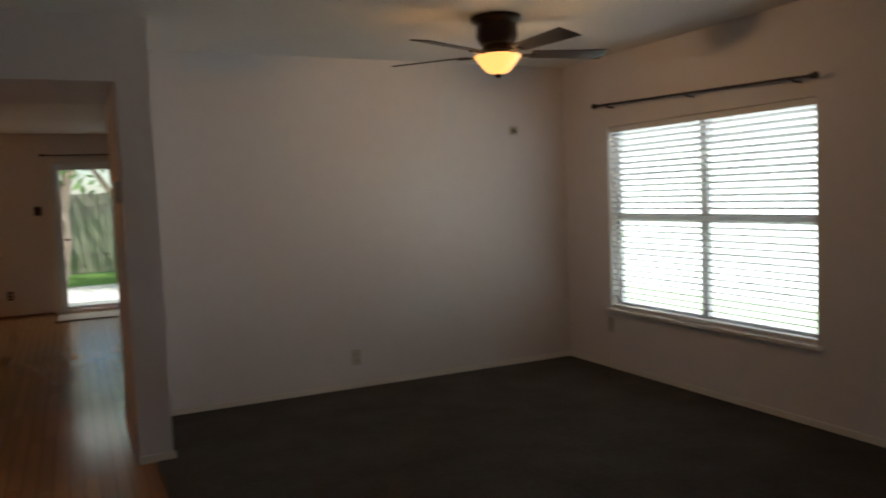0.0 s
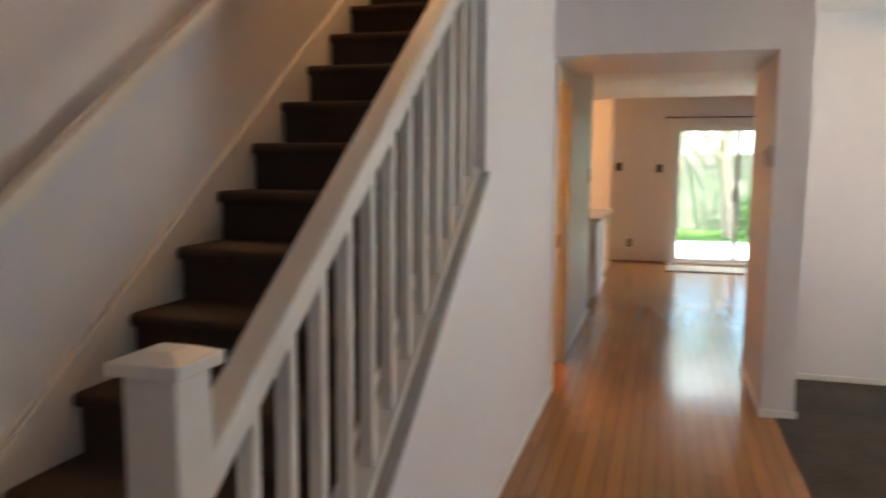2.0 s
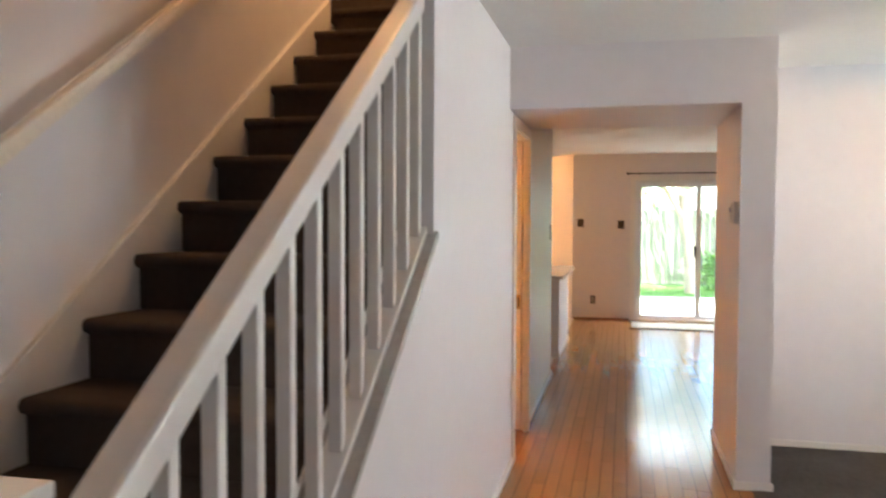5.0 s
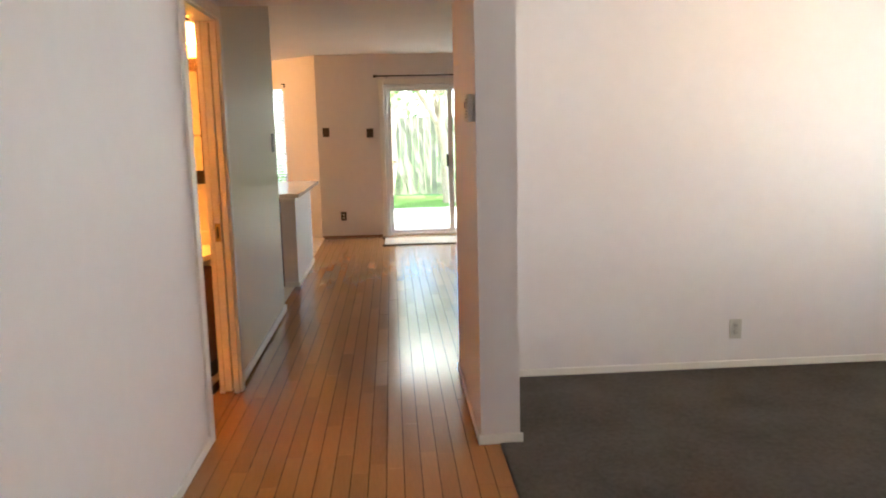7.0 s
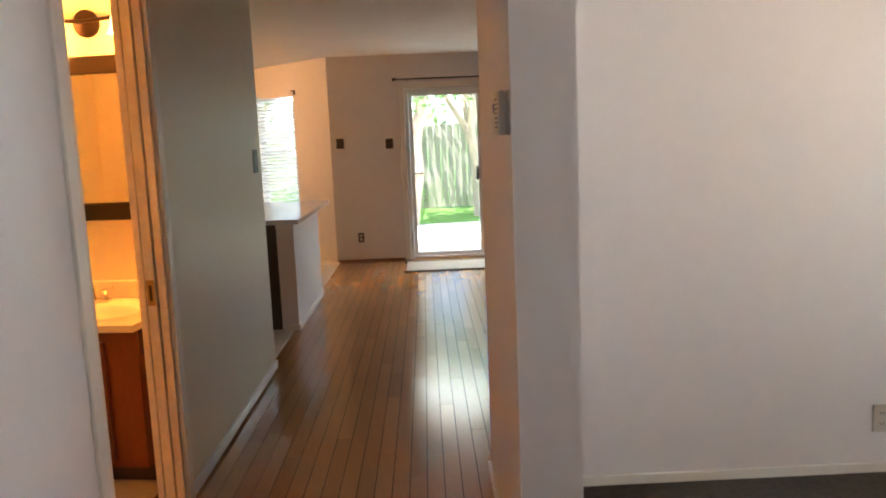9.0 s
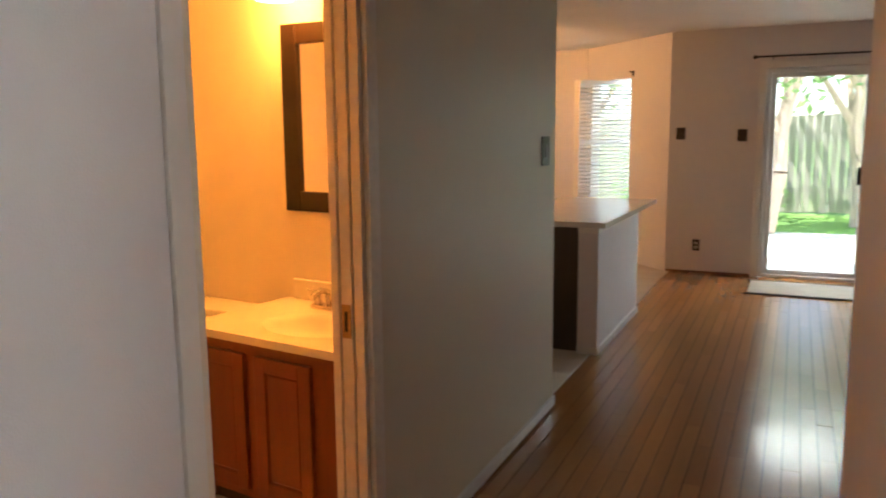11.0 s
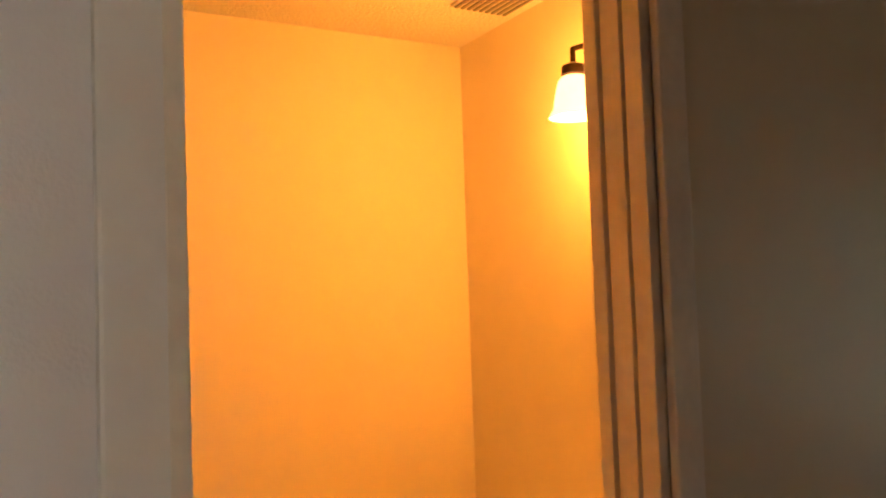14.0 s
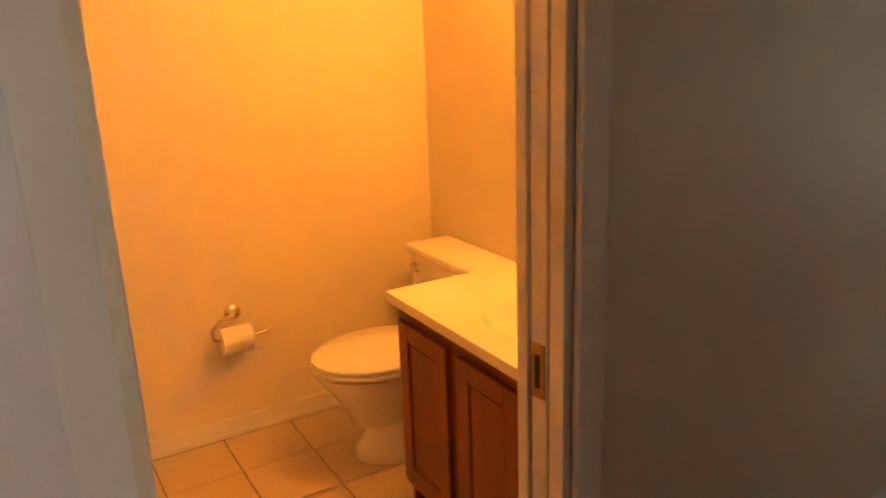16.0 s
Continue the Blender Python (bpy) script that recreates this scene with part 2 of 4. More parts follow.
solid("ceiling", boxes((0.01, XL + 0.2, YF, 12.0, H, 2.73), (BX - 0.2, 0.01, 3.90, 12.0, H, 2.72), (XW - 0.1, 0.01, YF, -1.0, H, 2.73), (-4.2, 0.01, 12.0, 13.2, H, 2.72),
                       (-4.2, BX - 0.2, 5.0, 12.0, H, 2.72)), CEILING, "white textured ceiling", "ceiling")
# unseen slab, added to keep sky light out of the stairwell
solid("upper_ceiling", boxes((XW - 0.1, 0.5, -1.1, 6.2, UP, UP + 0.1)), CEILING, "unseen white ceiling that closes off the stairwell", "ceiling")
floor = solid("floor", boxes((-0.13, 1.445, YF, 4.93, -0.15, -0.004), (XW, -0.13, YF, 3.78, -0.15, -0.004), (-0.0525, XL, 4.93, YD, -0.15, -0.004)), OAK_GAP, "worn honey oak strip floor", "floor")
carpet = solid("carpet", softbox(1.3425, XL, YF, YB_LR, -0.15, 0.006, 0.004), CARPET, "dark grey cut-pile carpet", "carpet")

solid("wall_east", boxes((XL, XL + 0.15, YF, 2.44, 0, H), (XL, XL + 0.15, 4.30, YB_LR, 0, H), (XL, XL + 0.15, 2.44, 4.30, 0, 0.485), (XL, XL + 0.15, 2.44, 4.30, 1.893, H),
                         (XL, XL + 0.15, 5.06, 12.0, 0, H)), WALL, "off-white painted living room wall", "wall")
solid("wall_living_back", boxes((1.435, XL + 0.15, YB_LR, 5.06, 0, H)), WALL, "off-white painted plaster wall", "wall")
solid("wall_front", boxes((XW - 0.1, XL + 0.15, YF - 0.15, YF, 0, H)), WALL, "plain painted front wall", "wall")
solid("wall_hall_stub", boxes((1.257, 1.435, 3.95, 5.06, 0, H)), WALL, "white stub wall at the hall opening", "wall")
solid("header_soffit", boxes((0.01, 1.257, 3.95, 4.95, 2.093, H)), WALL, "dropped white soffit over the hall", "soffit")
LY = 2.14


def ledge_z(y):
    return 1.405 + 0.705 * (y - LY)


solid("wall_stair", boxes((-0.105, 0.01, LY, D0 - 0.02, 0, H), (-0.105, 0.01, D0 - 0.02, D1 + 0.11, DH + 0.06, H)), WALL, "white painted wall beside the stairs", "wall")
solid("wall_stair_low", prism([(0.30, 0), (LY, 0), (LY, ledge_z(LY) - 0.02), (0.30, ledge_z(0.30) - 0.02)], -0.105, 0.01), WALL, "sloping low wall beside the stairs", "wall")
solid("wall_hall", boxes((-0.105, 0.0, D1 + 0.11, 6.74, 0, H)), HALL_WALL, "grey-green painted hall wall", "wall")
solid("wall_stairwell", boxes((XW - 0.1, XW, YF, 3.9, 0, UP), (XW - 0.1, XW, 3.9, 6.2, 2.732, UP)), WALL, "tall white stairwell wall", "wall")
# side and front pieces are unseen, added to shut the sky out
solid("wall_upper", boxes((0.012, 0.1, -1.0, 6.2, 2.732, UP), (XW, 0.012, 4.45, 4.55, 2.736, UP), (XW, 0.1, -1.1, -1.002, 2.732, UP)), WALL, "plain upper stairwell wall", "wall")
solid("landing_floor", boxes((XW, 0.01, 3.80, 6.1, 2.60, 2.735)), STAIR_CARPET, "brown carpeted landing", "floor")
solid("wall_under_stairs", boxes((XW, -0.105, 3.78, 3.90, 0, 2.44)), WALL, "plain wall under the stairs", "wall")
solid("wall_bath", boxes((BX - 0.1, BX, 3.62, BY + 0.1, 0, H), (BX, -0.215, BY, BY + 0.1, 0, H)), BATH_WALL, "cream painted bathroom wall", "wall", frame_m=BATH)
solid("wall_bath_near", boxes((-2.2, XW, 3.80, 3.90, 0, H)), BATH_WALL, "cream painted bathroom wall", "wall")
solid("wall_bath_inner", boxes((-0.112, -0.1052, 3.90, D0 - 0.02, 0, H), (-0.112, -0.1052, D1 + 0.11, 5.62, 0, H)), BATH_WALL, "cream painted bathroom wall beside the door", "wall")
solid("bath_floor", boxes((BX, -0.16, 3.72, BY, -0.15, -0.0065)), GROUT, "beige tiled bathroom floor", "floor", frame_m=BATH)
solid("kitchen_floor", boxes((-4.2, -0.053, 5.92, 13.2, -0.15, -0.004)), GROUT, "pale tiled kitchen floor", "floor")
solid("wall_kitchen", boxes((-4.3, -4.2, 5.92, 13.2, 0, H), (-4.3, -0.106, 5.92, 6.02, 0, H)), WALL, "plain kitchen wall", "wall")
solid("wall_dining_back", boxes((-0.09, 0.81, YD, YD + 0.15, 0, H), (0.81, 2.66, YD, YD + 0.15, 2.045, H), (2.66, XL + 0.15, YD, YD + 0.15, 0, H)), WALL, "white dining room wall round the patio door", "wall")


def bay(s0, s1, z0, z1, deep=0.12):
    """A stretch of the slanted bay wall, from s0 to s1 along it."""
    bm = boxes((s0, s1, 0, deep, z0, z1))
    bm.transform(pose(-0.09, YD, 0, 0, 0, 180 - 45) @ Matrix.Diagonal((1, -1, 1, 1)))
    bmesh.ops.recalc_face_normals(bm, faces=list(bm.faces))
    return bm


def joined(*parts):
    me = bpy.data.meshes.new("join")
    out = bmesh.new()
    for p in parts:
        p.to_mesh(me)
        out.from_mesh(me)
        p.free()
    bpy.data.meshes.remove(me)
    return out


W0, W1, WZ0, WZ1 = 0.70, 1.51, 0.62, 2.04   # bay window along the slanted wall
solid("wall_bay", joined(bay(0, W0, 0, H), bay(W1, 1.61, 0, H), bay(W0, W1, 0, WZ0), bay(W0, W1, WZ1, H)), WALL, "slanted white bay wall in the nook", "wall")
solid("wall_bay_back", boxes((-4.2, -1.225, 12.29, 12.41, 0, H)), WALL, "white back wall of the breakfast nook", "wall")


# ---- trim ----
def skirting(name, rows, mat=TRIM, label="white painted baseboard"):
    return solid(name, soft(boxes(*rows), 0.004), mat, label, "baseboard")


BB = 0.047
skirting("baseboard_living", [(1.437, XL - 0.001, YB_LR - 0.013, YB_LR - 0.0005, 0.004, BB)])
skirting("baseboard_window_wall", [(XL - 0.013, XL - 0.0005, YF, YB_LR - 0.014, 0.004, BB)])
skirting("baseboard_stub", [(1.244, 1.448, 3.937, 3.9495, 0, BB), (1.244, 1.2565, 3.951, 5.06, 0, BB)])
skirting("baseboard_stair", [(0.0105, 0.023, 0.36, D0 - 0.075, 0, BB)])
skirting("baseboard_hall", [(0.0005, 0.014, D1 + 0.11, 6.75, 0.014, 0.066)], TRIM, "white baseboard with a gap at the floor")
skirting("baseboard_dining", [(-0.08, 0.74, YD - 0.012, YD - 0.0005, 0.001, 0.024)], SHOE, "brown wood shoe moulding")
skirting("baseboard_bath", [(BX + 0.0005, BX + 0.014, 3.80, BY - 0.01, 0.004, 0.075), (BX + 0.0145, BX + 0.026, 3.80, BY - 0.01, 0.004, 0.022)], TRIM, "white bathroom baseboard").matrix_basis = BATH


def doorway():
    """Bathroom doorway with casing and a pocket door slid into the wall."""
    d = thing("door_1", (0, D1, 0), "cream casing of the bathroom doorway, pocket door slid open", "doorway", kind="structure")
    part("near_casing", soft(boxes((0.0105, 0.024, D0 - 0.075, D0 - 0.012, 0, DH + 0.075)), 0.004), TRIM, d, "white painted casing")
    part("near_jamb", soft(boxes((-0.105, 0.0245, D0 - 0.0195, D0, 0, DH)), 0.002), TRIM_WORN, d)
    part("head_casing", soft(boxes((0.0105, 0.024, D0 - 0.011, D1 + 0.088, DH + 0.014, DH + 0.075)), 0.004), TRIM_WORN, d)
    part("head_jamb", soft(boxes((-0.105, 0.010, D0 + 0.0005, D1 + 0.02, DH, DH + 0.0595)), 0.002), TRIM_WORN, d)
    part("far_casing", soft(boxes((0.0105, 0.026, D1 + 0.027, D1 + 0.088, 0, DH + 0.0135)), 0.004), TRIM_WORN, d)
    part("outer_split_jamb", soft(boxes((-0.021, 0.010, D1 + 0.006, D1 + 0.026, 0, DH)), 0.002), TRIM_WORN, d)
    part("inner_split_jamb", soft(boxes((-0.096, -0.071, D1 + 0.004, D1 + 0.026, 0, DH)), 0.002), TRIM_WORN, d)
    # black board added behind the leaf, so the pocket's shade is in its colour
    part("pocket_lining", boxes((-0.062, -0.018, D1 + 0.10, D1 + 0.11, 0, DH)), BLACK, d)
    part("filler", boxes((-0.105, 0.010, D1 + 0.088, D1 + 0.1095, 0, DH + 0.0595)), TRIM_WORN, d)
    leaf = part("door_leaf", soft(boxes((-0.067, -0.031, D1 + 0.010, D1 + 0.098, 0.012, DH - 0.004)), 0.002), TRIM_WORN, d, "cream pocket door edge")
    part("edge_pull", soft(boxes((-0.064, -0.034, D1 + 0.0065, D1 + 0.0095, 0.85, 0.95)), 0.001), BRASS, leaf, "brass pocket door latch plate")
    part("latch_slot", boxes((-0.054, -0.044, D1 + 0.0045, D1 + 0.006, 0.87, 0.93)), BLACK, leaf)
    part("tile_sill", soft(boxes((-0.30, -0.126, D0 + 0.002, D1 - 0.002, -0.004, 0.003)), 0.002), TILE, d, "beige tile inside the doorway")
    part("threshold", soft(boxes((-0.125, -0.012, D0, D1, -0.004, 0.007)), 0.003), OAK, d, "oak threshold strip")


doorway()

# ---- stairs ----
RISE, RUN, Y1 = 0.191, 0.2655, 0.304
stairs = thing("staircase", (-0.55, Y1, 0), "straight flight of steps covered in brown carpet", "stairs")
for k in range(14):
    y, z = Y1 + k * RUN, (k + 1) * RISE
    outline = [(y + 0.03, z - RISE - (0.02 if k else 0)), (y + 0.028, z - 0.05), (y + 0.004, z - 0.042), (y - 0.004, z - 0.022), (y + 0.004, z - 0.004), (y + 0.02, z),
               (y + RUN + 0.07, z), (y + RUN + 0.07, z - RISE - (0.02 if k else 0))]
    part("step", soft(prism(outline, -0.995, -0.107), 0.004, 1), STAIR_CARPET, stairs, smooth=True)


def nosing(y):
    return RISE + (y - Y1) * RISE / RUN


part("wall_skirt", prism([(0.20, 0), (0.42, 0), (3.72, nosing(3.72) - 0.30), (3.72, nosing(3.72) + 0.06), (0.20, nosing(0.20) + 0.11)], XW + 0.0005, -0.996), TRIM, stairs, "white skirt board")
part("inner_skirt", prism([(0.42, 0.0), (3.7, nosing(3.7) - 0.30), (3.7, nosing(3.7) - 0.05), (0.42, nosing(0.42) - 0.05)], -0.1065, -0.1055), TRIM, stairs)

NY = 0.265


def cap_top():
    bm = boxes((-0.116, 0.0, NY - 0.058, NY + 0.058, 1.1525, 1.165))
    for v in bm.verts:
        if v.co.z > 1.16:
            v.co.x, v.co.y = -0.058 + (v.co.x + 0.058) * 0.45, NY + (v.co.y - NY) * 0.45
    return bm


railing = thing("stair_railing", (-0.045, NY, 0), "white painted wooden balustrade with a square newel post", "railing")
post = part("newel_post", softbox(-0.104, -0.012, NY - 0.046, NY + 0.046, 0, 1.13, 0.004), TRIM, railing)
part("newel_cap", soft(joined(boxes((-0.120, 0.004, NY - 0.062, NY + 0.062, 1.13, 1.152)),
                             cap_top()), 0.003), TRIM, post)


def rail_z(y):
    return 1.24 + 0.705 * (y - 0.70)


part("handrail", soft(prism([(NY + 0.05, rail_z(NY + 0.05)), (LY, rail_z(LY)), (LY, rail_z(LY) - 0.08), (NY + 0.05, rail_z(NY + 0.05) - 0.08)], -0.094, -0.022), 0.01), TRIM, railing)
part("ledge", soft(prism([(0.32, ledge_z(0.32) - 0.019), (LY + 0.015, ledge_z(LY + 0.015) - 0.019), (LY + 0.015, ledge_z(LY + 0.015) + 0.006), (0.32, ledge_z(0.32) + 0.006)], -0.115, 0.026), 0.004), LEDGE, railing, "grey painted sloping ledge")
part("shoe_rail", soft(prism([(0.32, ledge_z(0.32) + 0.0065), (LY - 0.001, ledge_z(LY) + 0.0065), (LY - 0.001, ledge_z(LY) + 0.032), (0.32, ledge_z(0.32) + 0.032)], -0.082, -0.012), 0.004), TRIM, railing)
for i in range(12):
    y = 0.475 + i * 0.148
    part("baluster", soft(prism([(y - 0.0155, ledge_z(y - 0.0155) + 0.030), (y + 0.0155, ledge_z(y + 0.0155) + 0.030), (y + 0.0155, rail_z(y + 0.0155) - 0.075), (y - 0.0155, rail_z(y - 0.0155) - 0.075)], -0.063, -0.029), 0.002, 1), TRIM, railing)

wall_rail = thing("wall_handrail", (-0.95, 0.3, 1.0), "painted wooden handrail on metal wall brackets", "handrail")
part("rail", soft(prism([(0.18, nosing(0.18) + 0.78), (3.75, nosing(3.75) + 0.78), (3.75, nosing(3.75) + 0.715), (0.18, nosing(0.18) + 0.715)], -0.965, -0.922), 0.012), TRIM_WORN, wall_rail, smooth=True)
for y in (0.47, 2.55):
    z = nosing(y) + 0.72
    br = part("bracket", swept([(-1.015, y, z - 0.07), (-0.96, y, z - 0.06), (-0.943, y, z)], 0.007), BRONZE, wall_rail, "dark metal rail bracket", True)
    part("bracket_plate", lathe([(0.022, 0), (0.022, 0.004), (0.012, 0.008)], (XW + 0.0005, y, z - 0.07), 14, axis="X"), BRONZE, br)

updoor = thing("upper_doorway", (-0.6, 4.44, 2.736), "pinkish white door and casing on the upper landing", "doorway", kind="structure")
part("left_casing", softbox(-0.945, -0.865, 4.425, 4.4495, 2.736, 4.80), TRIM, updoor)
# black strip on the wall; the shade of the door gap is its colour
part("dark_gap", boxes((-0.8645, -0.835, 4.44, 4.4495, 2.736, 4.74)), BLACK, updoor)
part("door_panel", softbox(-0.8345, -0.12, 4.43, 4.4495, 2.746, 4.74), TRIM, updoor)


# ---- windows ----
def window_unit(width, z0, z1, m, mullion, name, label, blind_drop):
    """A vinyl window with a meeting rail, sill and slatted blind. Local: x along the wall, y out of the room."""
    w = thing(name, (0, 0, 0), label, "window", kind="structure")
    w.matrix_basis = m
    hw, f = width / 2, 0.045
    part("window_frame", soft(boxes((-hw, -hw + f, 0.075, 0.125, z0, z1), (hw - f, hw, 0.075, 0.125, z0, z1), (-hw + f, hw - f, 0.075, 0.125, z0, z0 + f), (-hw + f, hw - f, 0.075, 0.125, z1 - f, z1)), 0.003), VINYL, w)
    zm = z0 + (z1 - z0) * 0.5
    part("meeting_rail", softbox(-hw + f, hw - f, 0.07, 0.115, zm - 0.025, zm + 0.025), VINYL, w)
    if mullion:
        part("mullion", softbox(-0.03, 0.03, 0.068, 0.12, z0 + f, z1 - f), VINYL, w)
    for a, b in ((z0 + f, zm - 0.025), (zm + 0.025, z1 - f)):
        p = part("pane", boxes((-hw + f, hw - f, 0.095, 0.099, a, b)), GLASS, w)
        p.visible_shadow = False
    part("window_sill", softbox(-hw - 0.03, hw + 0.03, -0.03, 0.07, z0 - 0.028, z0 - 0.002, 0.005), TRIM, w)
    part("reveal_left", boxes((-hw - 0.0, -hw + 0.006, 0.004, 0.074, z0, z1)), TRIM, w)
    part("reveal_right", boxes((hw - 0.006, hw, 0.004, 0.074, z0, z1)), TRIM, w)
    blind = thing(name.replace("window", "blind"), (0, 0, 0), "white horizontal slat blind, lowered with open slats", "blind")
    blind.matrix_basis = m
    part("headrail", softbox(-hw + 0.012, hw - 0.012, 0.008, 0.055, z1 - 0.045, z1 - 0.003), SLAT, blind)
    n = int((z1 - z0 - 0.09) / blind_drop)
    sl = soft(boxes((-hw + 0.014, hw - 0.014, -0.0235, 0.0235, -0.0013, 0.0013)), 0.0006, 1)
    me = mesh_of("slat", sl, SLAT)
    for i in range(n):
        s = new("slat", me)
        s.parent = blind
        s.matrix_basis = pose(0, 0.032, z1 - 0.07 - i * blind_drop, -22 + random.uniform(-2, 2))
    part("bottom_rail", softbox(-hw + 0.014, hw - 0.014, 0.012, 0.052, z0 + 0.006, z0 + 0.028), SLAT, blind)
    for x in (-hw * 0.6, hw * 0.6):
        part("ladder_cord", boxes((x - 0.001, x + 0.001, 0.007, 0.009, z0 + 0.02, z1 - 0.045)), SLAT, blind)


window_unit(1.86, 0.485, 1.893, pose(XL, 3.37, 0, 0, 0, -90), True, "window_1", "wide white vinyl window with blown-out daylight", 0.043)
_c = (W0 + W1) / 2 * math.sqrt(0.5)
window_unit(W1 - W0, WZ0, WZ1, pose(-0.09 - _c, YD + _c, 0, 0, 0, 45), False, "window_2", "narrow white window in the slanted nook wall", 0.043)


def curtain_rod(name, p, q, wall, label):
    r = thing(name, p, label, "curtain rod")
    p, q, wall = Vector(p), Vector(q), Vector(wall)
    part("rod", tube(bmesh.new(), p, q, 0.009), ROD, r, smooth=True)
    for e, way in ((p, (p - q).normalized()), (q, (q - p).normalized())):
        bm = tube(bmesh.new(), e, e + way * 0.02, 0.013)
        bmesh.ops.create_uvsphere(bm, u_segments=14, v_segments=8, radius=0.021, matrix=Matrix.Translation(e + way * 0.035))
        part("finial", bm, ROD, r, smooth=True)
    for t in (0.06, 0.5, 0.94):
        c = p.lerp(q, t)
        part("bracket", swept([c + wall, c + wall * 0.3 - Vector((0, 0, 0.012)), c - Vector((0, 0, 0.010))], 0.006, 8), ROD, r)


curtain_rod("curtain_rod", (XL - 0.07, 4.33, 2.06), (XL - 0.07, 2.43, 2.0), (0.07, 0, -0.02), "dark metal curtain rod above the living room window")
curtain_rod("curtain_rod", (0.735, YD - 0.07, 2.15), (2.82, YD - 0.07, 2.15), (0, 0.07, -0.02), "dark metal curtain rod above the patio door")

_d = math.sqrt(0.5)
hook = thing("rod_bracket", (-0.09 - 0.66 * _d, YD + 0.66 * _d, 2.09), "small dark curtain rod bracket beside the nook window", "bracket")
part("bracket_plate", softbox(-0.10 - 0.66 * _d, -0.08 - 0.66 * _d, YD + 0.66 * _d - 0.024, YD + 0.66 * _d - 0.012, 2.05, 2.11, 0.002), ROD, hook)
part("bracket_arm", swept([(-0.09 - 0.66 * _d, YD + 0.66 * _d - 0.02, 2.09), (-0.12 - 0.66 * _d, YD + 0.66 * _d - 0.07, 2.10)], 0.007, 8), ROD, hook)

# ---- patio door ----
pd = thing("door_2", (1.65, YD, 0), "white framed sliding glass patio door, closed", "patio door", kind="structure")
part("frame_left", softbox(0.812, 0.855, YD + 0.02, YD + 0.13, 0.0, 2.04), VINYL, pd)
part("frame_right", softbox(2.615, 2.658, YD + 0.02, YD + 0.13, 0.0, 2.04), VINYL, pd)
part("frame_head", softbox(0.856, 2.614, YD + 0.02, YD + 0.13, 2.0, 2.04), VINYL, pd)
part("track", softbox(0.856, 2.614, YD - 0.01, YD + 0.13, 0.0, 0.03), VINYL, pd)
part("casing_left", softbox(0.745, 0.811, YD - 0.016, YD - 0.0005, 0.0, 2.11), TRIM, pd)
part("casing_right", softbox(2.659, 2.725, YD - 0.016, YD - 0.0005, 0.0, 2.11), TRIM, pd)
part("casing_head", softbox(0.811, 2.659, YD - 0.016, YD - 0.0005, 2.046, 2.11), TRIM, pd)
for x0, x1, y in ((0.857, 1.735, YD + 0.04), (1.67, 2.613, YD + 0.085)):
    s = part("sash", soft(boxes((x0, x0 + 0.045, y, y + 0.03, 0.032, 1.998), (x1 - 0.065, x1, y, y + 0.03, 0.032, 1.998), (x0 + 0.045, x1 - 0.065, y, y + 0.03, 0.032, 0.075), (x0 + 0.045, x1 - 0.065, y, y + 0.03, 1.955, 1.998)), 0.003), VINYL, pd)
    g = part("pane", boxes((x0 + 0.045, x1 - 0.065, y + 0.012, y + 0.0155, 0.075, 1.955)), GLASS, s)
    g.visible_shadow = False
part("pull_handle", softbox(1.640, 1.670, YD + 0.01, YD + 0.0395, 0.93, 1.10), BLACK, pd, "black pull handle")

mat_ = thing("door_mat", (1.55, 10.6, 0), "pale woven mat with a dark border by the patio door", "mat")
part("weave", softbox(0.77, 2.48, 10.26, 10.88, 0.001, 0.011, 0.003), MAT_PALE, mat_)
part("border", soft(boxes((0.74, 2.51, 10.22, 10.259, 0.001, 0.013), (0.74, 2.51, 10.881, 10.92, 0.001, 0.013)), 0.003), MAT_DARK, mat_, "dark border")


# ---- wall plates ----
def plate(name, place, turn, mat, label, kind, w=0.072, h=0.116, face=None):
    t = thing(name, place, label, "wall plate")
    t.matrix_basis = pose(*place, 0, 0, turn)
    part_local("cover", softbox(-w / 2, w / 2, -0.006, -0.0005, -h / 2, h / 2, 0.002), mat, t)
    if kind == "outlet":
        for z in (-0.022, 0.022):
            o = part_local("socket", softbox(-0.016, 0.016, -0.0085, -0.0065, z - 0.014, z + 0.014, 0.002), face or mat, t)
            part_local("slots", boxes((-0.008, -0.005, -0.0095, -0.0087, z - 0.006, z + 0.006), (0.005, 0.008, -0.0095, -0.0087, z - 0.006, z + 0.006)), BLACK, o)
    elif kind == "switch":
        part_local("toggle", softbox(-0.005, 0.005, -0.02, -0.0065, -0.004, 0.014, 0.002), face or mat, t)
    elif kind == "rocker":
        part_local("rocker", softbox(-0.017, 0.017, -0.010, -0.0065, -0.033, 0.033, 0.002), face or mat, t)
    return t


def part_local(name, bm, mat, parent, label="", smooth=False):
    ob = new(name, mesh_of(name, bm, mat, smooth))
    ob.parent = parent
    return tagged(ob, label)


plate("wall_outlet", (2.85, YB_LR, 0.235), 0, PLASTIC, "off-white duplex outlet on the living room wall", "outlet")
plate("wall_outlet", (0.214, YD, 0.29), 0, DARK_PLATE, "dark brown duplex outlet with pale sockets", "outlet", face=PLASTIC)
plate("light_switch", (0.025, YD, 1.428), 0, DARK_PLATE, "dark brown switch plate on the dining wall", "switch", 0.09, 0.12)
plate("light_switch", (0.612, YD, 1.407), 0, DARK_PLATE, "dark brown switch plate beside the patio door", "switch", 0.09, 0.12)
